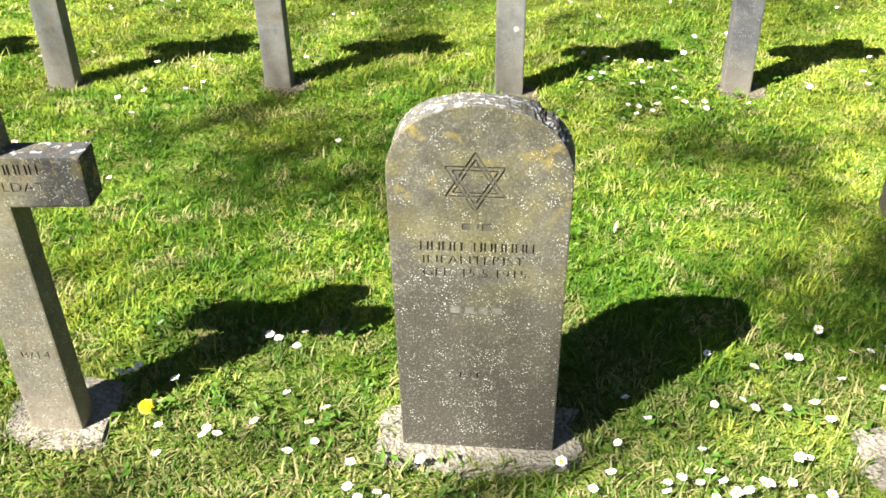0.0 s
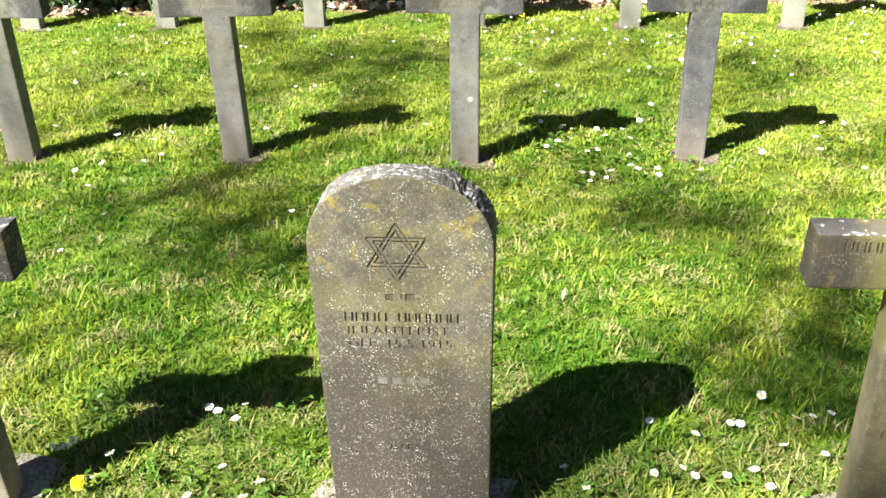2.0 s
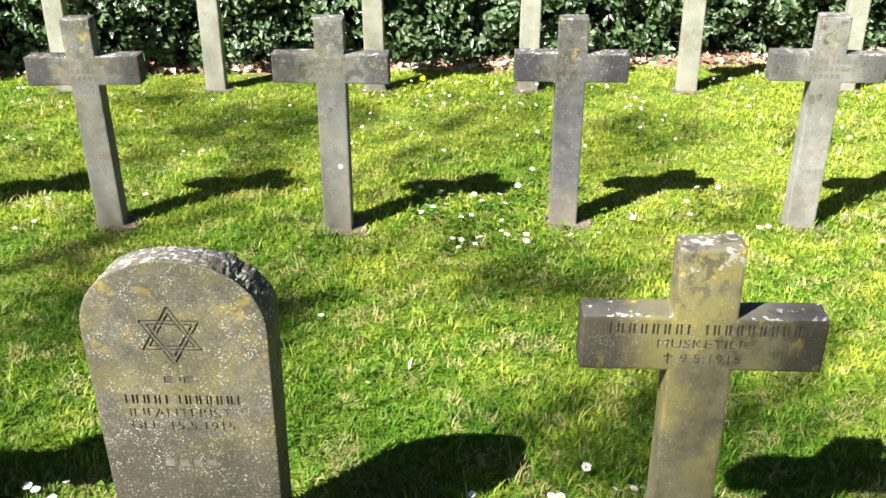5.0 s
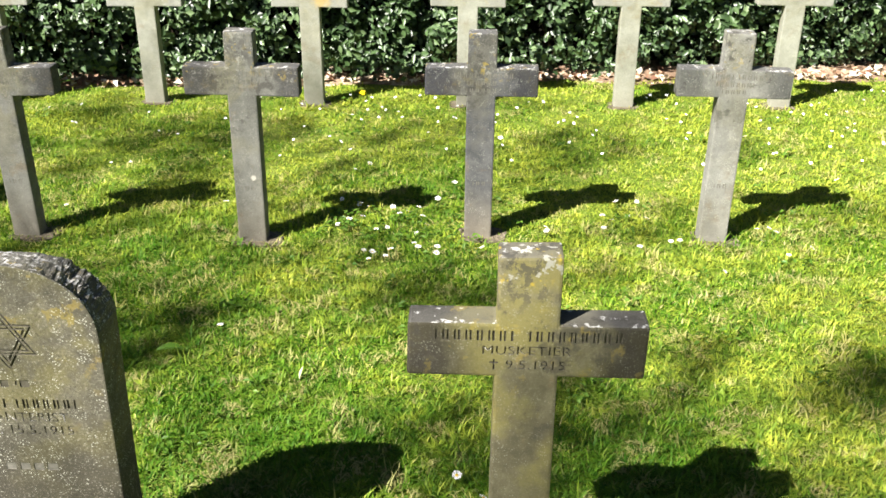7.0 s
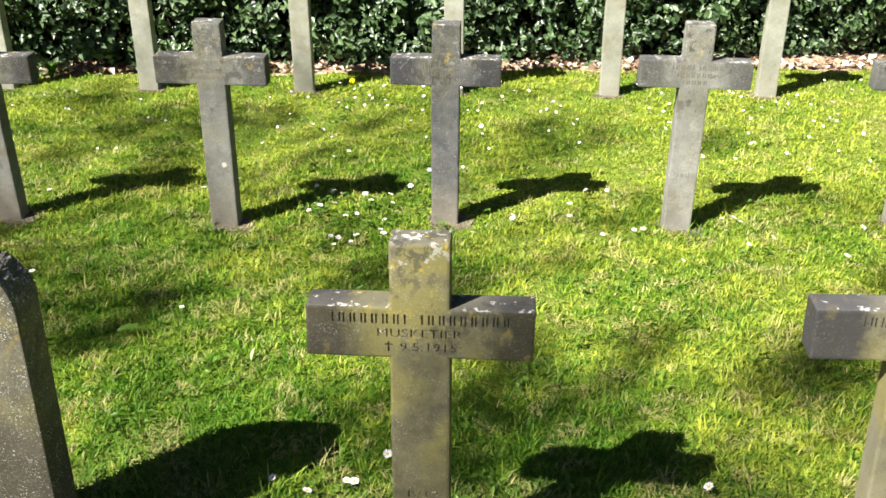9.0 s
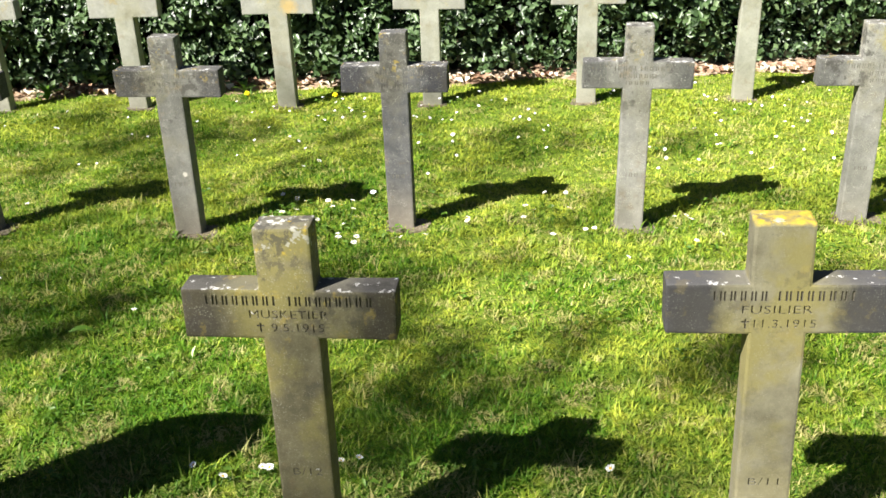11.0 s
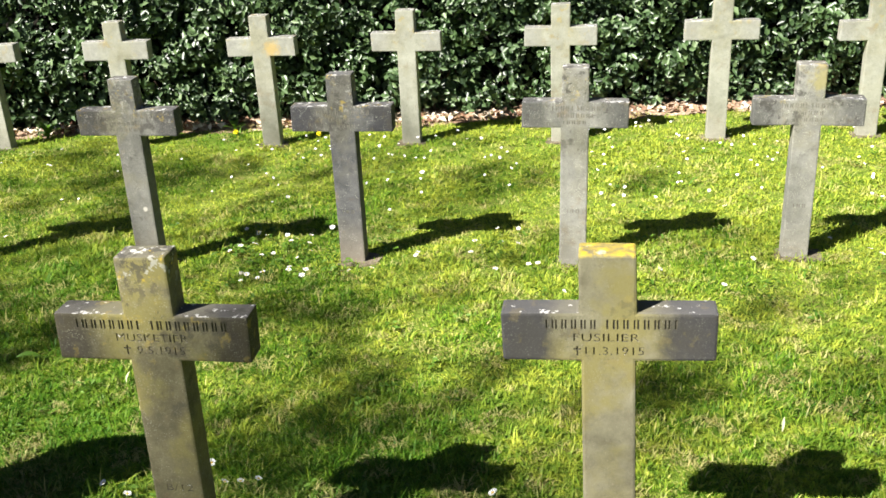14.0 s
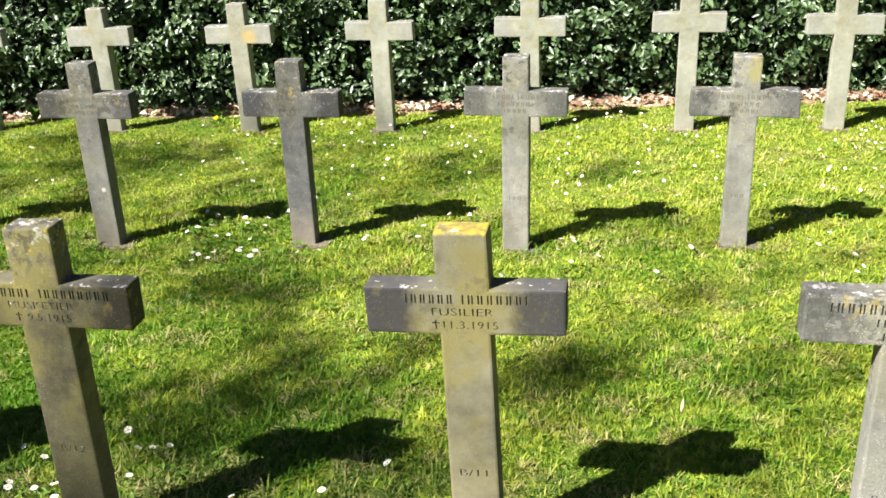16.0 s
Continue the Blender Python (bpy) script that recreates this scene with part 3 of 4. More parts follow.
PADS = [(0.172, 1.735, 0.46, 0.25), (-0.80, 1.735, 0.27, 0.25), (1.147, 1.735, 0.27, 0.23), (2.16, 1.785, 0.27, 0.23), (3.113, 1.78, 0.27, 0.23)]
PADS += [(x + 0.02, y + 0.03, 0.21, 0.17) for x, y in ((-1.594, 3.65), (-0.74, 3.72), (0.174, 3.69), (1.063, 3.8), (2.01, 3.835), (2.935, 3.93))]
PADS += [(x, y + 0.03, 0.19, 0.15) for x, y in ((-2.36, 5.5), (-1.6, 5.55), (-0.766, 5.6), (0.128, 5.644), (0.988, 5.692), (1.885, 5.714), (2.787, 5.787), (3.645, 5.85))]
for k, (x, y, w, d) in enumerate(PADS):
    pad(x, y, w, d, 40 + k, k >= 5)


# ---- hedge ----
def face_of_hedge(x):
    return 6.10 + 0.145 * x


def leaf_cloud(points, normals, length, width, rng):
    """Folded pointed leaves at points, facing about along normals: six verts and four triangles each."""
    n = len(points)
    up = rng.normal(size=(n, 3))
    nrm = normals / np.linalg.norm(normals, axis=1, keepdims=True)
    a = np.cross(nrm, up)
    a /= np.linalg.norm(a, axis=1, keepdims=True)
    b = np.cross(nrm, a)
    ln = (length * rng.uniform(0.65, 1.3, n))[:, None]
    wd = (width * rng.uniform(0.7, 1.25, n))[:, None]
    fold = wd * 0.35
    v = np.stack((points - a * ln / 2, points - a * ln * 0.05 + b * wd / 2 + nrm * fold, points + a * ln / 2 - nrm * ln * 0.12, points - a * ln * 0.05 - b * wd / 2 + nrm * fold), 1)
    base = np.arange(n)[:, None] * 4
    f = np.concatenate((base + np.array([[0, 1, 2]]), base + np.array([[0, 2, 3]])), 1).reshape(-1, 3)
    return v.reshape(-1, 3), f


def hedge():
    rng = np.random.default_rng(7)
    top = thing("hedge", pose(0, 0, 0), "dense dark green evergreen hedge with small glossy leaves", "hedge")
    def swell(x, z):
        return 0.03 * np.sin(5.1 * x + 1.3 * np.sin(4 * z)) + 0.028 * np.sin(11.3 * x + 3 * np.sin(7.1 * z) + 1) + 0.035 * np.cos(17.7 * z - 2 * np.sin(9.3 * x)) + 0.055 * np.sin(37 * x + 3 * np.sin(23 * z)) * np.sin(33 * z + 2 * np.sin(19 * x))
    # sprays of leaves: each a tuft on one shoot, with hollows between
    n1, n2 = 5200, 1500
    sx = np.concatenate((rng.uniform(-3.4, 5.6, n1), rng.uniform(-6, 9, n2)))
    sz = np.concatenate((rng.uniform(-0.12, 0.95, n1), rng.uniform(-0.1, 1.65, n2)))
    out = swell(sx, sz) + rng.normal(0, 0.045, len(sx))
    foot = np.clip((0.04 - sz) / 0.2, 0, 1) * 0.14
    hollow = np.sin(13 * sx + 2.2 * np.sin(9 * sz)) * np.sin(15 * sz + 1.9 * np.sin(8 * sx) + 0.5)
    keep = rng.uniform(size=len(sx)) < np.clip(1.1 - foot * 5, 0.15, 1) * np.clip(1.15 - 1.5 * np.clip(hollow, 0, 1), 0.12, 1)
    sx, sz, out, foot = (q[keep] for q in (sx, sz, out, foot))
    shoots = np.stack((sx, face_of_hedge(sx) + 0.13 - 1.25 * out + foot, sz), 1)
    per = 10
    c = np.repeat(shoots, per, 0)
    aim = np.repeat(rng.normal(0, 0.35, (len(shoots), 3)) + np.array((-0.12, -1.0, 0.35)), per, 0)
    d = rng.normal(size=(len(c), 3)) * np.array((0.034, 0.028, 0.034))
    pts = c + d
    nrm = aim + d * 11.0 + rng.normal(0, 0.28, (len(c), 3))
    v, f = leaf_cloud(pts, nrm, 0.052, 0.034, rng)
    tagged(bulk("foliage", v, f, HEDGE_LEAF, top), kind="stuff")
    # a rough near-black backing: the shade deep between the leaves, put into its colour
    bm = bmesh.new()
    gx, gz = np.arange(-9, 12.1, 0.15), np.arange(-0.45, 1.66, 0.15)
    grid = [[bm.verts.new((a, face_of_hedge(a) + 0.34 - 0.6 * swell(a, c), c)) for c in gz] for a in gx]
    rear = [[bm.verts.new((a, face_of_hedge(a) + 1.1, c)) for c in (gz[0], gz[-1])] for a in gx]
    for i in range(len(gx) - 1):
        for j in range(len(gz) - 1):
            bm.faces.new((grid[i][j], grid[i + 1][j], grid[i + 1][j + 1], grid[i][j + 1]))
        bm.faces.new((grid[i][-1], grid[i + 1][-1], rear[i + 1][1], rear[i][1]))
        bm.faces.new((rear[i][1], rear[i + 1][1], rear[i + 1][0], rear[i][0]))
    part("inside", bm, SHADE_CORE, top, "near-black backing behind the leaves, with the hedge's inner shade in its colour")
    bm = bmesh.new()
    rnd = random.Random(4)
    for k in range(60):
        x0 = rnd.uniform(-3.4, 5.6)
        p = Vector((x0, face_of_hedge(x0) + rnd.uniform(0.2, 0.33), -0.22))
        tube(bm, [p, p + Vector((rnd.uniform(-0.08, 0.08), -0.02, 0.22)), p + Vector((rnd.uniform(-0.2, 0.2), -0.08, 0.5))], [0.012, 0.009, 0.004], 5)
    tagged(part("stem_thicket", bm, BARK, top, "thin brown stems at the foot"), kind="stuff")
    return top


hedge()


def bed():
    """The strip of bare earth at the hedge's foot."""
    xs = np.arange(-7, 9.01, 0.12)
    rnd = np.random.default_rng(3)
    near_edge = 6.02 + 0.122 * xs + 0.04 * np.sin(5 * xs) + rnd.uniform(-0.025, 0.025, len(xs))
    rows = [near_edge, near_edge * 0 + face_of_hedge(xs) + 0.1, face_of_hedge(xs) + 0.6]
    verts = np.concatenate([np.stack((xs, y, hill(xs, y) + h), 1) for y, h in zip(rows, (0.002, 0.022, 0.03))])
    n = len(xs)
    i = np.concatenate([np.arange(n - 1) + k * n for k in (0, 1)])
    f = np.concatenate((np.stack((i, i + 1, i + n + 1), 1), np.stack((i, i + n + 1, i + n), 1)))
    return tagged(bulk("bed", verts, f, BED), "bare brown earth strip below the hedge", "soil", kind="structure")


bed()


def fallen_leaves():
    rng = np.random.default_rng(9)
    n = 1000
    x = rng.uniform(-3.4, 5.6, n)
    y = 6.03 + 0.122 * x + np.abs(rng.normal(0.0, 0.12, n))
    pts = np.stack((x, y, hill(x, y) + 0.028), 1)
    nrm = np.stack((rng.normal(0, 0.45, n), rng.normal(-0.1, 0.45, n), np.ones(n)), 1)
    v, f = leaf_cloud(pts, nrm, 0.055, 0.036, rng)
    return tagged(bulk("fallen_leaves", v, f, LITTER_LEAF), "dry tan and brown leaves lying below the hedge", "leaves", kind="stuff")


fallen_leaves()


# ---- lawn ----
def clear(x, y):
    """True where no stone or footing stands."""
    ok = np.ones(len(x), bool)
    for px, py, w, d in PADS:
        ok &= ~((np.abs(x - px) < w * (0.40 if w > 0.22 else 0.34)) & (np.abs(y - py) < d * (0.36 if w > 0.22 else 0.30)))
    return ok & (y < 6.06 + 0.122 * x + 0.05 * np.sin(9 * x))


def grass():
    rng = np.random.default_rng(21)
    spots = []
    for x0, x1, y0, y1, per, scale in ((-1.4, 3.7, 1.25, 2.7, 2300, 1.0), (-2.1, 4.4, 2.7, 4.3, 1300, 1.15), (-3.2, 5.4, 4.3, 6.7, 680, 1.35), (-6, 8, -2.5, 6.7, 75, 1.35)):
        n = int((x1 - x0) * (y1 - y0) * per)
        c = np.stack((rng.uniform(x0, x1, n) + rng.normal(0, 0.15, n), rng.uniform(y0, y1, n) + rng.normal(0, 0.15, n), np.full(n, scale), rng.lognormal(0, 0.22, n)), 1)
        spots.append(np.repeat(c, 13, 0))
    s = np.concatenate(spots)
    off = rng.normal(0, 0.015, (len(s), 2)) * s[:, 2:3]
    x, y, sc, vigour = s.T
    x, y = x + off[:, 0], y + off[:, 1]
    bare = 0.5 + 0.5 * np.sin(7 * x + 2 * np.sin(5 * y)) * np.sin(6.1 * y + 1.3 * np.sin(4.3 * x))
    thin = (y < 2.0) & (rng.uniform(size=len(x)) < 0.45 * bare)
    ok = clear(x, y) & ~thin
    x, y, sc, vigour, off = x[ok], y[ok], sc[ok], vigour[ok], off[ok]
    n = len(x)
    patch = 0.5 + 0.25 * np.sin(3.1 * x + 1.9 * np.sin(2.3 * y)) + 0.25 * np.sin(4.7 * y - 2.2 * x + 0.6)
    fine = 0.5 + 0.5 * np.sin(17 * x + 5 * np.sin(13 * y)) * np.sin(19 * y + 4 * np.sin(11 * x))
    h = (0.025 + 0.012 * patch) * vigour * (0.75 + 0.4 * fine) * rng.lognormal(0, 0.28, n) * sc ** -0.6
    w = 0.0022 * rng.uniform(0.7, 1.35, n) * sc
    # the blades of a tuft fan outwards
    a = np.arctan2(off[:, 1], off[:, 0]) + rng.normal(0, 0.8, n)
    lean = np.clip(rng.normal(0.65, 0.35, n) + 30 * np.hypot(off[:, 0], off[:, 1]) / sc, 0.02, 1.45)
    d = np.stack((np.cos(a), np.sin(a), np.zeros(n)), 1)
    side = np.stack((-np.sin(a), np.cos(a), np.zeros(n)), 1) * w[:, None]
    base = np.stack((x, y, hill(x, y) - 0.003), 1)
    mid = base + d * (h * 0.5 * np.sin(lean * 0.7))[:, None] + np.array((0, 0, 1)) * (h * 0.5 * np.cos(lean * 0.7))[:, None]
    tip = mid + d * (h * 0.5 * np.sin(lean * 1.35))[:, None] + np.array((0, 0, 1)) * (h * 0.5 * np.cos(lean * 1.35))[:, None]
    v = np.stack((base - side, base + side, mid - side * 0.85, mid + side * 0.85, tip), 1).reshape(-1, 3)
    k = np.arange(n)[:, None] * 5
    f = np.concatenate((k + np.array([[0, 1, 3]]), k + np.array([[0, 3, 2]]), k + np.array([[2, 3, 4]])), 1).reshape(-1, 3)
    return tagged(bulk("grass", v, f, GRASS), "short bright green lawn grass with dry straw in it", "grass", kind="stuff")


grass()


def weeds():
    """Daisy and plantain rosettes: small spoon-shaped leaves lying in the turf."""
    rng = np.random.default_rng(33)
    centres = np.concatenate((np.stack((rng.uniform(-1.2, 1.3, 60), rng.uniform(1.4, 2.1, 60)), 1), np.stack((rng.uniform(-1.5, 4.2, 150), rng.uniform(1.9, 5.8, 150)), 1),
                              np.stack((rng.normal(0.7, 0.2, 40), rng.normal(3.85, 0.18, 40)), 1)))
    c = np.repeat(centres, 7, 0)
    q = rng.uniform(0, 2 * np.pi, len(c))
    r = rng.uniform(0.012, 0.04, len(c))
    x, y = c[:, 0] + r * np.cos(q), c[:, 1] + r * np.sin(q)
    ok = clear(x, y)
    x, y, q = x[ok], y[ok], q[ok]
    pts = np.stack((x, y, hill(x, y) + rng.uniform(0.018, 0.04, len(x))), 1)
    nrm = np.stack((rng.normal(0, 0.35, len(x)), rng.normal(0, 0.35, len(x)), np.ones(len(x))), 1)
    v, f = leaf_cloud(pts, nrm, 0.028, 0.013, rng)
    return tagged(bulk("weed_rosettes", v, f, ROSETTE_LEAF), "small flat green rosettes in the lawn", "weeds", kind="stuff")


weeds()


# ---- flowers ----
def petals_mesh(bm, radius, count, rise, rnd, z=0.0):
    for k in range(count):
        q = 2 * math.pi * (k + rnd.uniform(-0.25, 0.25)) / count
        w = math.pi / count * 0.95
        r = radius * rnd.uniform(0.9, 1.06)
        lift = rise * rnd.uniform(0.5, 1.4)
        pts = [(0.22 * radius, q - w * 0.8, 0), (0.22 * radius, q + w * 0.8, 0), (r * 0.88, q + w, lift), (r, q, lift * 0.9), (r * 0.88, q - w, lift)]
        bm.faces.new([bm.verts.new((a * math.cos(b), a * math.sin(b), z + c)) for a, b, c in pts])


def daisy(seed, height, radius):
    """A daisy: a ring of white petals round a yellow disc on a thin stem."""
    rnd = random.Random(seed)
    top = thing("daisy", pose(0, 0, -5), "white lawn daisy with a yellow centre, open", "flower", "daisies in the lawn")
    bm = bmesh.new()
    petals_mesh(bm, radius, 15, radius * 0.22, rnd, height)
    part("petals", bm, PETAL, top)
    bm = bmesh.new()
    bmesh.ops.create_uvsphere(bm, u_segments=8, v_segments=5, radius=radius * 0.34, matrix=Matrix.Translation((0, 0, height)) @ Matrix.Diagonal((1, 1, 0.6, 1)))
    part("disc", bm, DISC, top, "yellow centre")
    bm = bmesh.new()
    tube(bm, [Vector((0.006, 0.004, -0.01)), Vector((0.002, 0, height * 0.5)), Vector((0, 0, height))], [0.0011, 0.001, 0.001], 5)
    part("stem", bm, STEM, top)
    return top


KINDS = [daisy(60 + k, h, r) for k, (h, r) in enumerate(((0.042, 0.0125), (0.036, 0.0115), (0.05, 0.0135), (0.032, 0.0105)))]
FRONT = [(-0.382, 2.049), (-0.355, 2.025), (-0.299, 1.995), (-0.291, 2.061), (-0.679, 1.894), (-0.721, 1.858), (-0.681, 1.843), (-0.664, 1.843), (-0.556, 1.838), (-0.284, 1.813), (-0.175, 1.742),
    (-0.325, 1.708), (-0.21, 1.7), (-0.199, 1.66), (-0.552, 1.672), (-0.521, 1.586), (-0.447, 1.692), (-0.443, 1.658), (-0.418, 1.648), (-0.25, 1.592), (-0.105, 1.586), (-0.088, 1.518),
    (-0.071, 1.49), (-0.036, 1.506), (-0.001, 1.506), (0.061, 1.627), (0.349, 1.655), (-1.053, 3.141), (-1.102, 2.864)]
BESIDE = [(0.734, 2.083), (1.009, 2.196), (0.916, 2.067), (0.939, 2.066), (0.816, 2.005), (0.513, 1.864), (0.553, 1.807), (0.712, 1.88), (0.77, 1.89), (0.791, 1.859), (0.876, 1.867),
    (0.95, 1.861), (0.969, 1.82), (1.039, 1.977), (1.122, 2.093), (1.12, 1.955), (0.49, 1.725), (0.667, 1.702), (0.88, 1.696), (0.896, 1.697), (0.417, 1.568), (0.466, 1.592),
    (0.581, 1.598), (0.601, 1.607), (0.588, 1.562), (0.655, 1.604), (0.679, 1.623), (0.673, 1.572), (0.713, 1.615), (0.703, 1.584), (0.724, 1.596), (0.758, 1.608), (0.782, 1.606),
    (0.841, 1.618), (0.766, 1.57), (0.876, 1.572), (0.908, 1.587), (1.021, 1.589)]
DRIFT = [(0.481, 4.132), (0.559, 4.016), (0.609, 4.016), (0.705, 4.034), (0.738, 3.962), (0.77, 3.941), (0.826, 3.922), (0.844, 3.856), (0.692, 3.83), (0.656, 3.785), (0.583, 3.871),
    (0.535, 3.848), (0.507, 3.833), (0.831, 3.778), (0.817, 3.663), (0.827, 3.598), (0.9, 3.602), (0.622, 3.594), (0.655, 3.57), (0.716, 3.543), (0.741, 3.56), (0.658, 3.508),
    (0.803, 4.039), (0.538, 4.547), (0.891, 4.148), (0.955, 4.329), (1.175, 3.616), (1.096, 3.642), (1.07, 3.597)]
BETWEEN = [(1.328, 3.862), (1.354, 3.823), (1.581, 3.966), (1.62, 3.911), (1.575, 3.854), (1.697, 4.015), (1.673, 4.169), (1.755, 3.986), (1.757, 4.204), (1.83, 3.765), (1.872, 3.78),
    (2.202, 3.894), (2.236, 3.901), (2.251, 3.831), (2.192, 3.778), (2.262, 3.652), (2.348, 3.714), (2.738, 3.845), (-0.675, 3.988), (-0.006, 4.023), (2.146, 5.093), (2.725, 4.481),
    (2.435, 5.097), (1.177, 5.005), (-1.214, 3.576), (-1.263, 3.837), (-1.336, 3.957), (-1.087, 3.615), (-1.036, 3.688), (-1.11, 3.808), (-1.078, 3.885)]
LATER = [(1.871, 2.091), (1.704, 1.94), (1.468, 1.886), (1.07, 2.076), (1.169, 2.112), (3.237, 3.962), (3.255, 3.877), (3.371, 3.614), (3.508, 4.045)]
rnd = random.Random(77)
spots = FRONT + BESIDE + DRIFT + BETWEEN + LATER
# scattered groups where they stand too thin to tell one by one
for cx, cy, sx, sy, n in ((-0.55, 3.1, 0.8, 0.25, 4), (2.6, 3.1, 0.6, 0.4, 4), (3.6, 3.9, 0.2, 0.15, 5), (-1.75, 3.8, 0.2, 0.15, 5)):
    spots += [(cx + rnd.uniform(-1.6, 1.6) * sx, cy + rnd.uniform(-1.6, 1.6) * sy) for _ in range(n)]
for x, y in spots:
    copy_thing(rnd.choice(KINDS), pose(x, y, float(hill(x, y)), rnd.uniform(-5, 28), rnd.uniform(-20, 12), rnd.uniform(0, 360)))
for k, (x, y) in enumerate(((-1.3, 3.5), (0.56, 4.05), (0.9, 3.55), (3.1, 4.1))):
    KINDS[k].matrix_world = pose(x, y, float(hill(x, y)), 14, -8, 30 * k)


def far_daisies():
    rng = np.random.default_rng(55)
    n = 210
    x = np.concatenate((rng.uniform(2.0, 5.0, 125), rng.uniform(-2.8, 2.2, 55), rng.uniform(0.3, 1.6, 30)))
    y = np.concatenate((rng.uniform(4.6, 6.1, 125), rng.uniform(4.4, 5.8, 55), rng.uniform(5.2, 5.8, 30)))
    verts, faces = [], []
    for px, py in zip(x, y):
        r, c, z = rng.uniform(0.0070, 0.0098), len(verts), float(hill(px, py)) + rng.uniform(0.035, 0.055)
        tx, ty = rng.normal(0, 0.25), rng.normal(-0.3, 0.25)
        verts.append((px, py, z - 0.002))
        for k in range(10):
            q = 2 * math.pi * k / 10
            rr = r * (1 if k % 2 else 0.82)
            dx, dy = rr * math.cos(q), rr * math.sin(q)
            verts.append((px + dx, py + dy, z + 0.002 - dx * tx - dy * ty))
        faces += [(c, c + 1 + k, c + 1 + (k + 1) % 10) for k in range(10)]
    return tagged(bulk("daisy_drift", np.array(verts), np.array(faces), PETAL), "many small white daisies scattered over the lawn", "flowers", kind="stuff")


far_daisies()


def dandelion(x, y):
    top = thing("dandelion", pose(x, y, float(hill(x, y)), 28, -4, 0), "bright yellow dandelion flower, fully open", "flower")
    rnd2 = random.Random(8)
    bm = bmesh.new()
    for radius, rise, z in ((0.0195, 0.0, 0.046), (0.017, 0.004, 0.049), (0.013, 0.006, 0.052), (0.008, 0.006, 0.055)):
        petals_mesh(bm, radius, 20, rise, rnd2, z)
    part("florets", bm, GOLD, top)
    bm = bmesh.new()
    tube(bm, [Vector((0.01, 0.004, -0.01)), Vector((0.003, 0, 0.025)), Vector((0, 0, 0.047))], [0.002, 0.002, 0.003], 6)
    part("stem", bm, STEM, top)
    return top


bloom = dandelion(-0.60, 1.754)
for x, y in ((-0.17, 5.83), (0.38, 5.80)):
    tagged(copy_thing(bloom, pose(x, y, float(hill(x, y)), 20, 0, 40)), "small yellow dandelion near the hedge")


def blade(name, m, length, width, material, label, category):
    """One long curled leaf."""
    bm = bmesh.new()
    rows = []
    for k in range(9):
        s = k / 8
        w = width * math.sin(math.pi * (0.08 + 0.9 * s)) * 0.5
        z = 0.3 * length * s * (1 - s) * 1.5
        rows.append([bm.verts.new((length * (s - 0.5), -w, z + w * 0.4)), bm.verts.new((length * (s - 0.5), 0, z)), bm.verts.new((length * (s - 0.5), w, z + w * 0.4))])
    for a, b in zip(rows, rows[1:]):
        bm.faces.new((a[0], a[1], b[1], b[0]))
        bm.faces.new((a[1], a[2], b[2], b[1]))
    ob = part(name, bm, material)
    ob.matrix_world = m
    return tagged(ob, label, category)


blade("dry_leaf", pose(2.678, 2.532, float(hill(2.678, 2.532)) + 0.03, 0, -50, 75), 0.045, 0.009, DRY, "pale withered leaf standing in the grass", "leaf")
blade("fallen_leaf", pose(0.098, 2.792, float(hill(0.098, 2.792)) + 0.035, 10, 5, 20), 0.085, 0.03, ROSETTE_LEAF, "dull grey-green fallen leaf lying on the lawn", "leaf")
blade("dry_leaf", pose(0.531, 2.674, float(hill(0.531, 2.674)) + 0.03, 0, -60, 60), 0.04, 0.010, DRY, "pale withered leaf standing in the grass", "leaf")


def weed(x, y, size, seed):
    """A broad-leaved weed: long leaves rising from one crown."""
    r = random.Random(seed)
    top = thing("broadleaf_weed", pose(x, y, float(hill(x, y))), "fresh yellow-green broad-leaved weed beside the hedge", "weed")
    for k in range(9):
        q, lift = 40 * k + r.uniform(-12, 12), r.uniform(-65, -25)
        leaf = blade("leaf", Matrix(), size * r.uniform(0.8, 1.2), size * 0.28, ROSETTE_LEAF, "", "")
        leaf.parent = top
        leaf.matrix_basis = pose(0, 0, 0.01, 0, 0, q) @ pose(0, 0, 0, 0, lift, 0) @ pose(size * 0.5, 0, 0)
    return top


weed(-1.42, 5.78, 0.13, 1)
weed(-0.22, 5.98, 0.09, 2)
weed(0.95, 6.05, 0.10, 3)


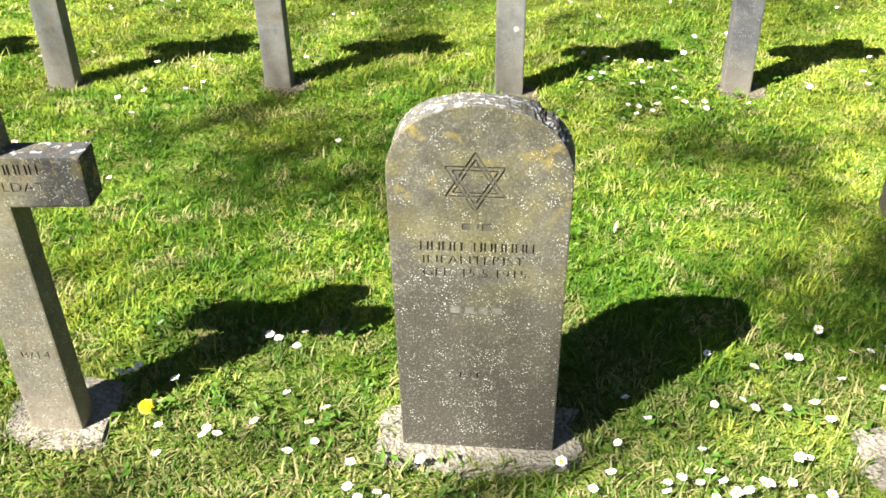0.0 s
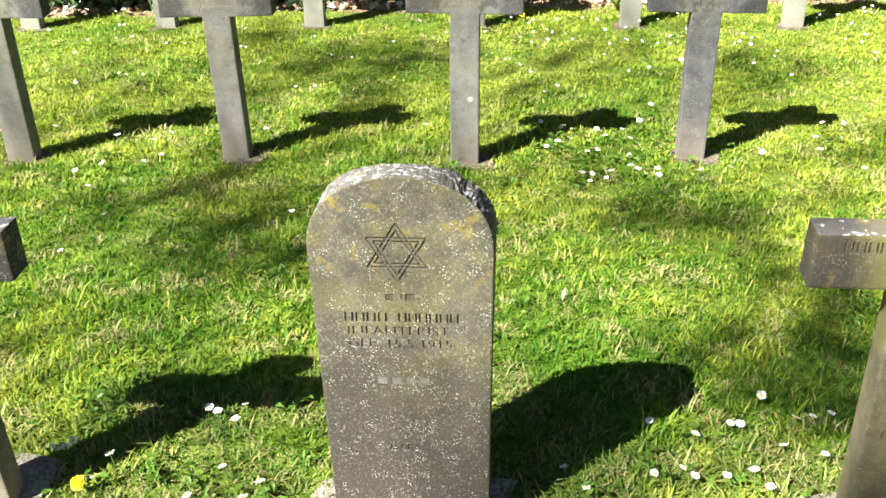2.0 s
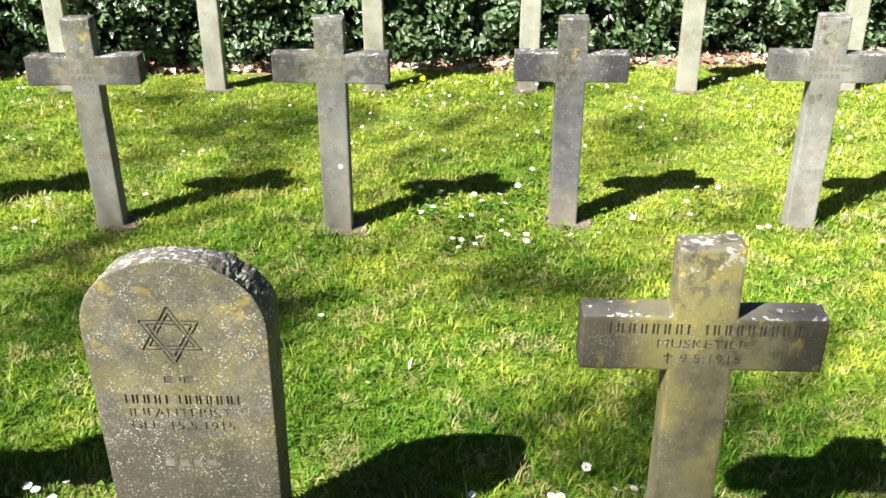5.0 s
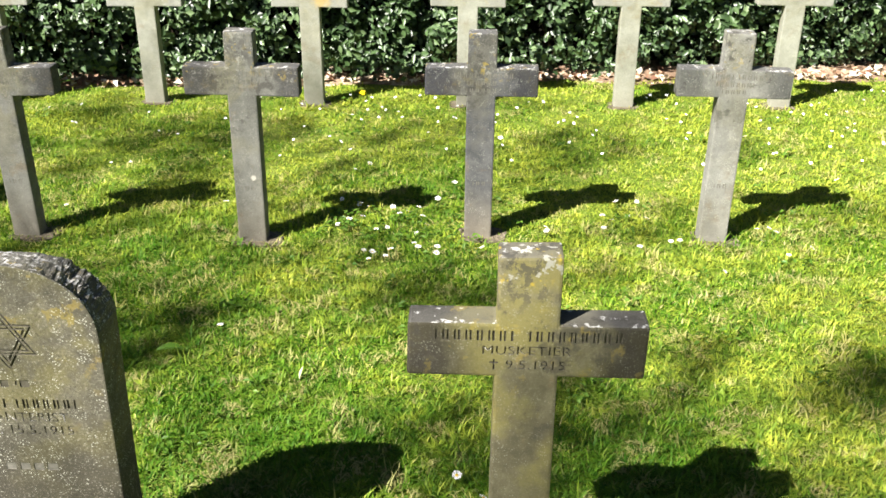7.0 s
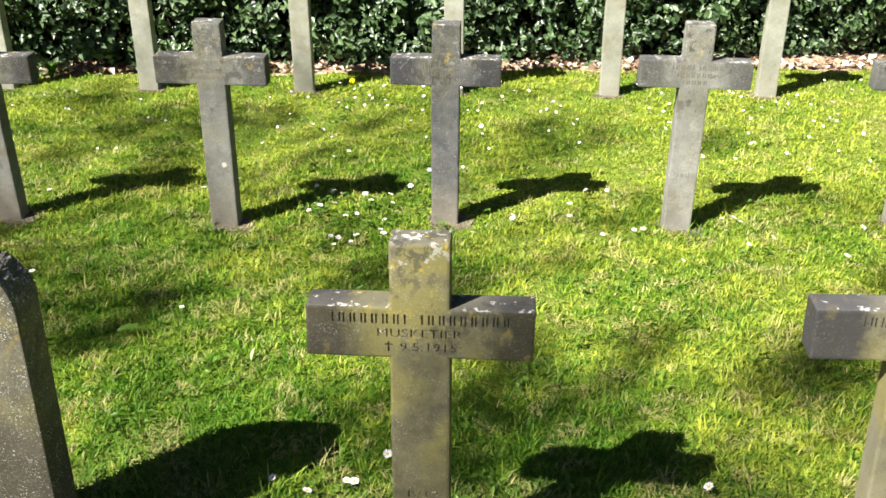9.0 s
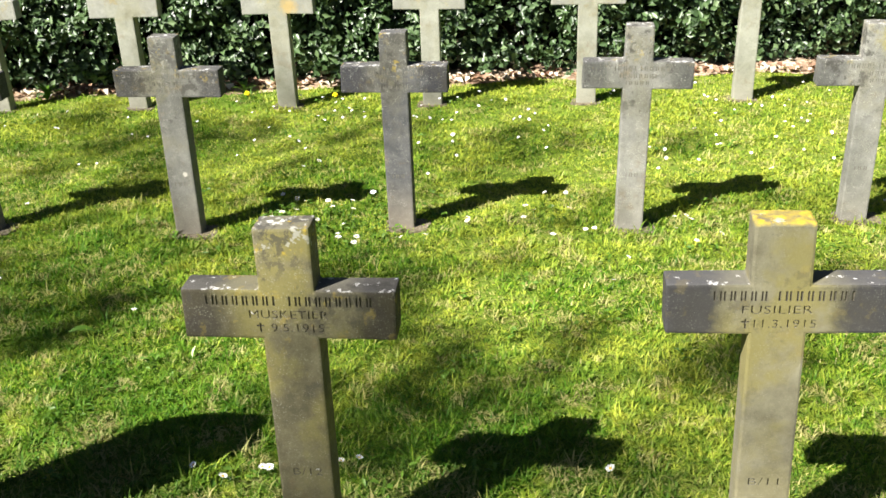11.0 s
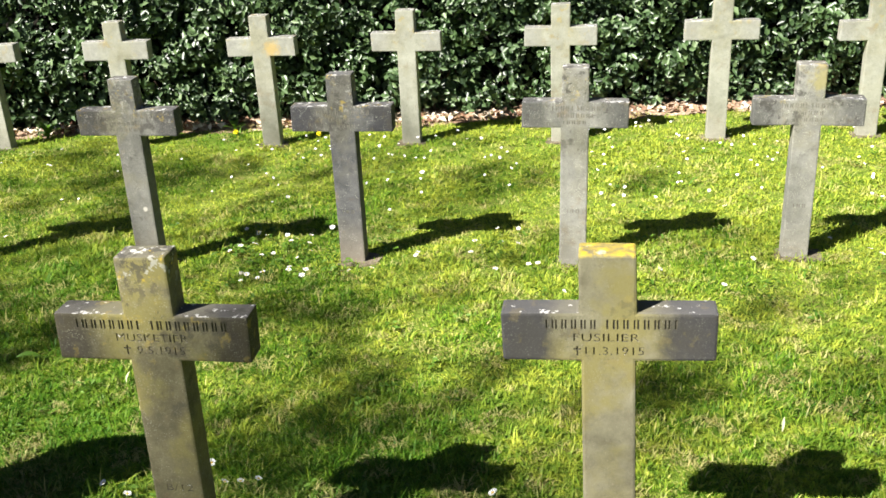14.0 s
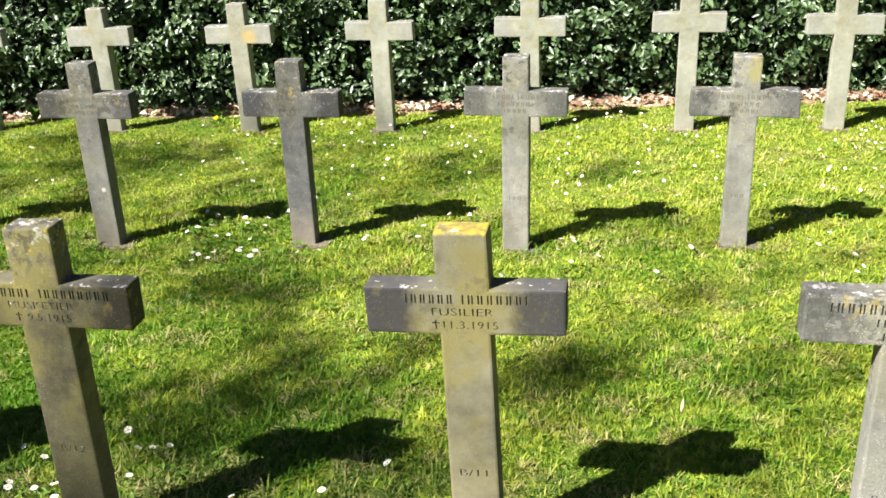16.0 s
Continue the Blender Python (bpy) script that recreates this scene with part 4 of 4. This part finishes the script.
# ---- the tree on the sunny side, whose crown dapples the lawn ----
def tree():
    rng = np.random.default_rng(12)
    r = random.Random(12)
    foot = Vector((-8.4, -5.6, 0.15))
    top = thing("tree", pose(0, 0, 0), "tall tree with a loose spring crown", "tree")
    fork = foot + Vector((0.5, 0.3, 5.2))
    bm = bmesh.new()
    tube(bm, [foot - Vector((0, 0, 0.3)), foot + Vector((0.05, 0, 0.5)), foot + Vector((0.2, 0.1, 2.6)), fork], [0.36, 0.27, 0.22, 0.19], 12)
    part("trunk", bm, BARK, top)
    near = [(1.26, 2.6, 0.14), (1.18, 2.33, 0.14), (1.17, 2.15, 0.12), (-0.65, 1.48, 0.1), (0.9, 2.47, 0.12),
             (1.39, 2.59, 0.12), (1.58, 2.52, 0.09), (2.31, 2.71, 0.12), (2.14, 2.67, 0.1), (1.67, 2.61, 0.06), (1.29, 2.41, 0.12),
             (1.02, 2.33, 0.12)]
    far = [(-0.73, 3.51, 0.14), (-0.69, 3.17, 0.14), (-0.64, 2.86, 0.12), (1.02, 3.24, 0.13), (-0.63, 3.34, 0.15), (-0.63, 3.02, 0.15), (-1.16, 3.27, 0.12),
             (-0.26, 4.95, 0.16), (0.8, 5.14, 0.17), (1.39, 4.68, 0.15), (1.19, 3.24, 0.12), (0.01, 3.11, 0.12), (-0.66, 4.97, 0.2), (-0.41, 5.14, 0.16), (-0.9, 4.48, 0.14), (0.82, 3.23, 0.12),
             (1.49, 3.46, 0.09), (1.79, 4.98, 0.14), (-0.37, 4.43, 0.14), (1.36, 2.87, 0.12), (1.2, 2.94, 0.11), (-0.08, 2.8, 0.14), (0.78, 3.36, 0.1), (1.75, 2.86, 0.11), (2.75, 3.46, 0.09),
             (0.01, 2.93, 0.13), (-0.05, 5.13, 0.16), (1.46, 5.08, 0.14), (-1.09, 5.39, 0.15), (2.3, 2.82, 0.13), (2.47, 2.83, 0.09), (3.11, 2.84, 0.12), (-0.33, 4.72, 0.18), (2.3, 4.93, 0.12)]
    clumps = [(Vector((x, y, 0.0)) + SUN * r.uniform(12.5, 16.0), size) for x, y, size in near + far]
    # thin foliage over the rest of the lawn, with gaps that let the sun through
    gaps = [(-0.41, 2.49), (0.49, 2.99), (0.7, 2.89), (-0.9, 3.55), (-0.96, 2.8), (-1.36, 3.35), (-0.34, 4.28), (0.97, 3.98), (0.81, 3.33), (0.44, 3.32),
            (-0.54, 4.41), (1.75, 3.63), (2.15, 3.5), (2.5, 3.83), (0.03, 3.24), (2.3, 2.99), (1.77, 2.88), (1.53, 3.33), (1.74, 3.24), (2.6, 3.51),
            (1.59, 3.52), (1.94, 3.04), (2.63, 2.84), (2.8, 5.41), (3.14, 4.89), (1.74, 2.65), (2.77, 2.98), (3.0, 3.38), (3.48, 5.27)]
    thin = set()
    def over_stone(x, y):
        """Whether foliage that shades this spot would shade a gravestone of the first two rows."""
        front = y < 2.5 and any(abs((x - a) - (y - 1.69)) < 0.26 for a in (-0.79, 0.0, 0.17, 0.34, 1.147, 2.16, 3.08))
        return front or 3.6 < y < 4.5 and any(abs((x - a) - (y - 3.75)) < 0.2 for a in (-1.59, -0.74, 0.17, 1.06, 2.01, 2.94))
    for i in range(17):
        for k in range(12):
            x, y = -1.6 + 0.34 * i + r.uniform(-0.13, 0.13), 1.85 + 0.34 * k + r.uniform(-0.13, 0.13)
            if not over_stone(x, y) and min(math.hypot(x - a, y - b) for a, b in gaps) > 0.24 and min(math.hypot(x - a, y - b) for a, b, _ in near + far) > 0.16 and not (x > 1.6 and y > 4.4 or x < -0.25 and y < 2.9 or 0.25 < x < 0.95 and 2.4 < y < 3.3):
                thin.add(len(clumps))
                clumps.append((Vector((x, y, 0.0)) + SUN * r.uniform(12.5, 16.0), r.uniform(0.13, 0.19)))
    for _ in range(70):
        q, up = r.uniform(0, 2 * math.pi), r.uniform(-0.6, 1.0)
        p = Vector((-7.4 + 2.9 * math.cos(q) * (1 - 0.3 * up), -4.9 + 2.6 * math.sin(q), 10.4 + 2.2 * up))
        hit = p - SUN * (p.z / SUN.z)
        if not (-2.6 < hit.x < 6.0 and 1.2 < hit.y < 8.4):
            clumps.append((p, r.uniform(0.3, 0.5)))
    # each limb carries the twigs of the clumps nearest to it
    tips = np.array([tuple(p) for p, _ in clumps])
    heads = tips[:: max(1, len(tips) // 14)][:14].copy()
    for _ in range(8):
        own = np.argmin(((tips[:, None] - heads[None]) ** 2).sum(2), 1)
        heads = np.array([tips[own == k].mean(0) if (own == k).any() else heads[k] for k in range(len(heads))])
    bm = bmesh.new()
    for k, h in enumerate(heads):
        knee = fork.lerp(Vector(h), 0.72)
        bend = fork.lerp(knee, 0.5) + Vector((r.uniform(-0.25, 0.25), r.uniform(-0.25, 0.25), r.uniform(0.2, 0.5)))
        tube(bm, [fork - Vector((0, 0, 0.1)), fork.lerp(bend, 0.5), bend, bend.lerp(knee, 0.5), knee], [0.045, 0.028, 0.018, 0.013, 0.010], 7)
        for p in (Vector(q) for q in tips[own == k]):
            mid = knee.lerp(p, 0.5) + Vector((r.uniform(-0.15, 0.15), r.uniform(-0.15, 0.15), r.uniform(0.0, 0.2)))
            tube(bm, [knee, mid, p], [0.007, 0.005, 0.003], 5)
    part("limbs", bm, BARK, top)
    pts = []
    for k, (p, size) in enumerate(clumps):
        n = int((26 if k in thin else 66) * (size / 0.2) ** 1.6)
        d = rng.normal(size=(n, 3))
        d /= np.linalg.norm(d, axis=1, keepdims=True)
        pts.append(np.array(p) + d * (size * 1.45 * rng.uniform(0.05, 1, n) ** 0.5)[:, None])
    pts = np.concatenate(pts)
    v, f = leaf_cloud(pts, rng.normal(size=(len(pts), 3)), 0.085, 0.055, rng)
    tagged(bulk("crown", v, f, CROWN_LEAF, top), kind="stuff")
    return top


tree()
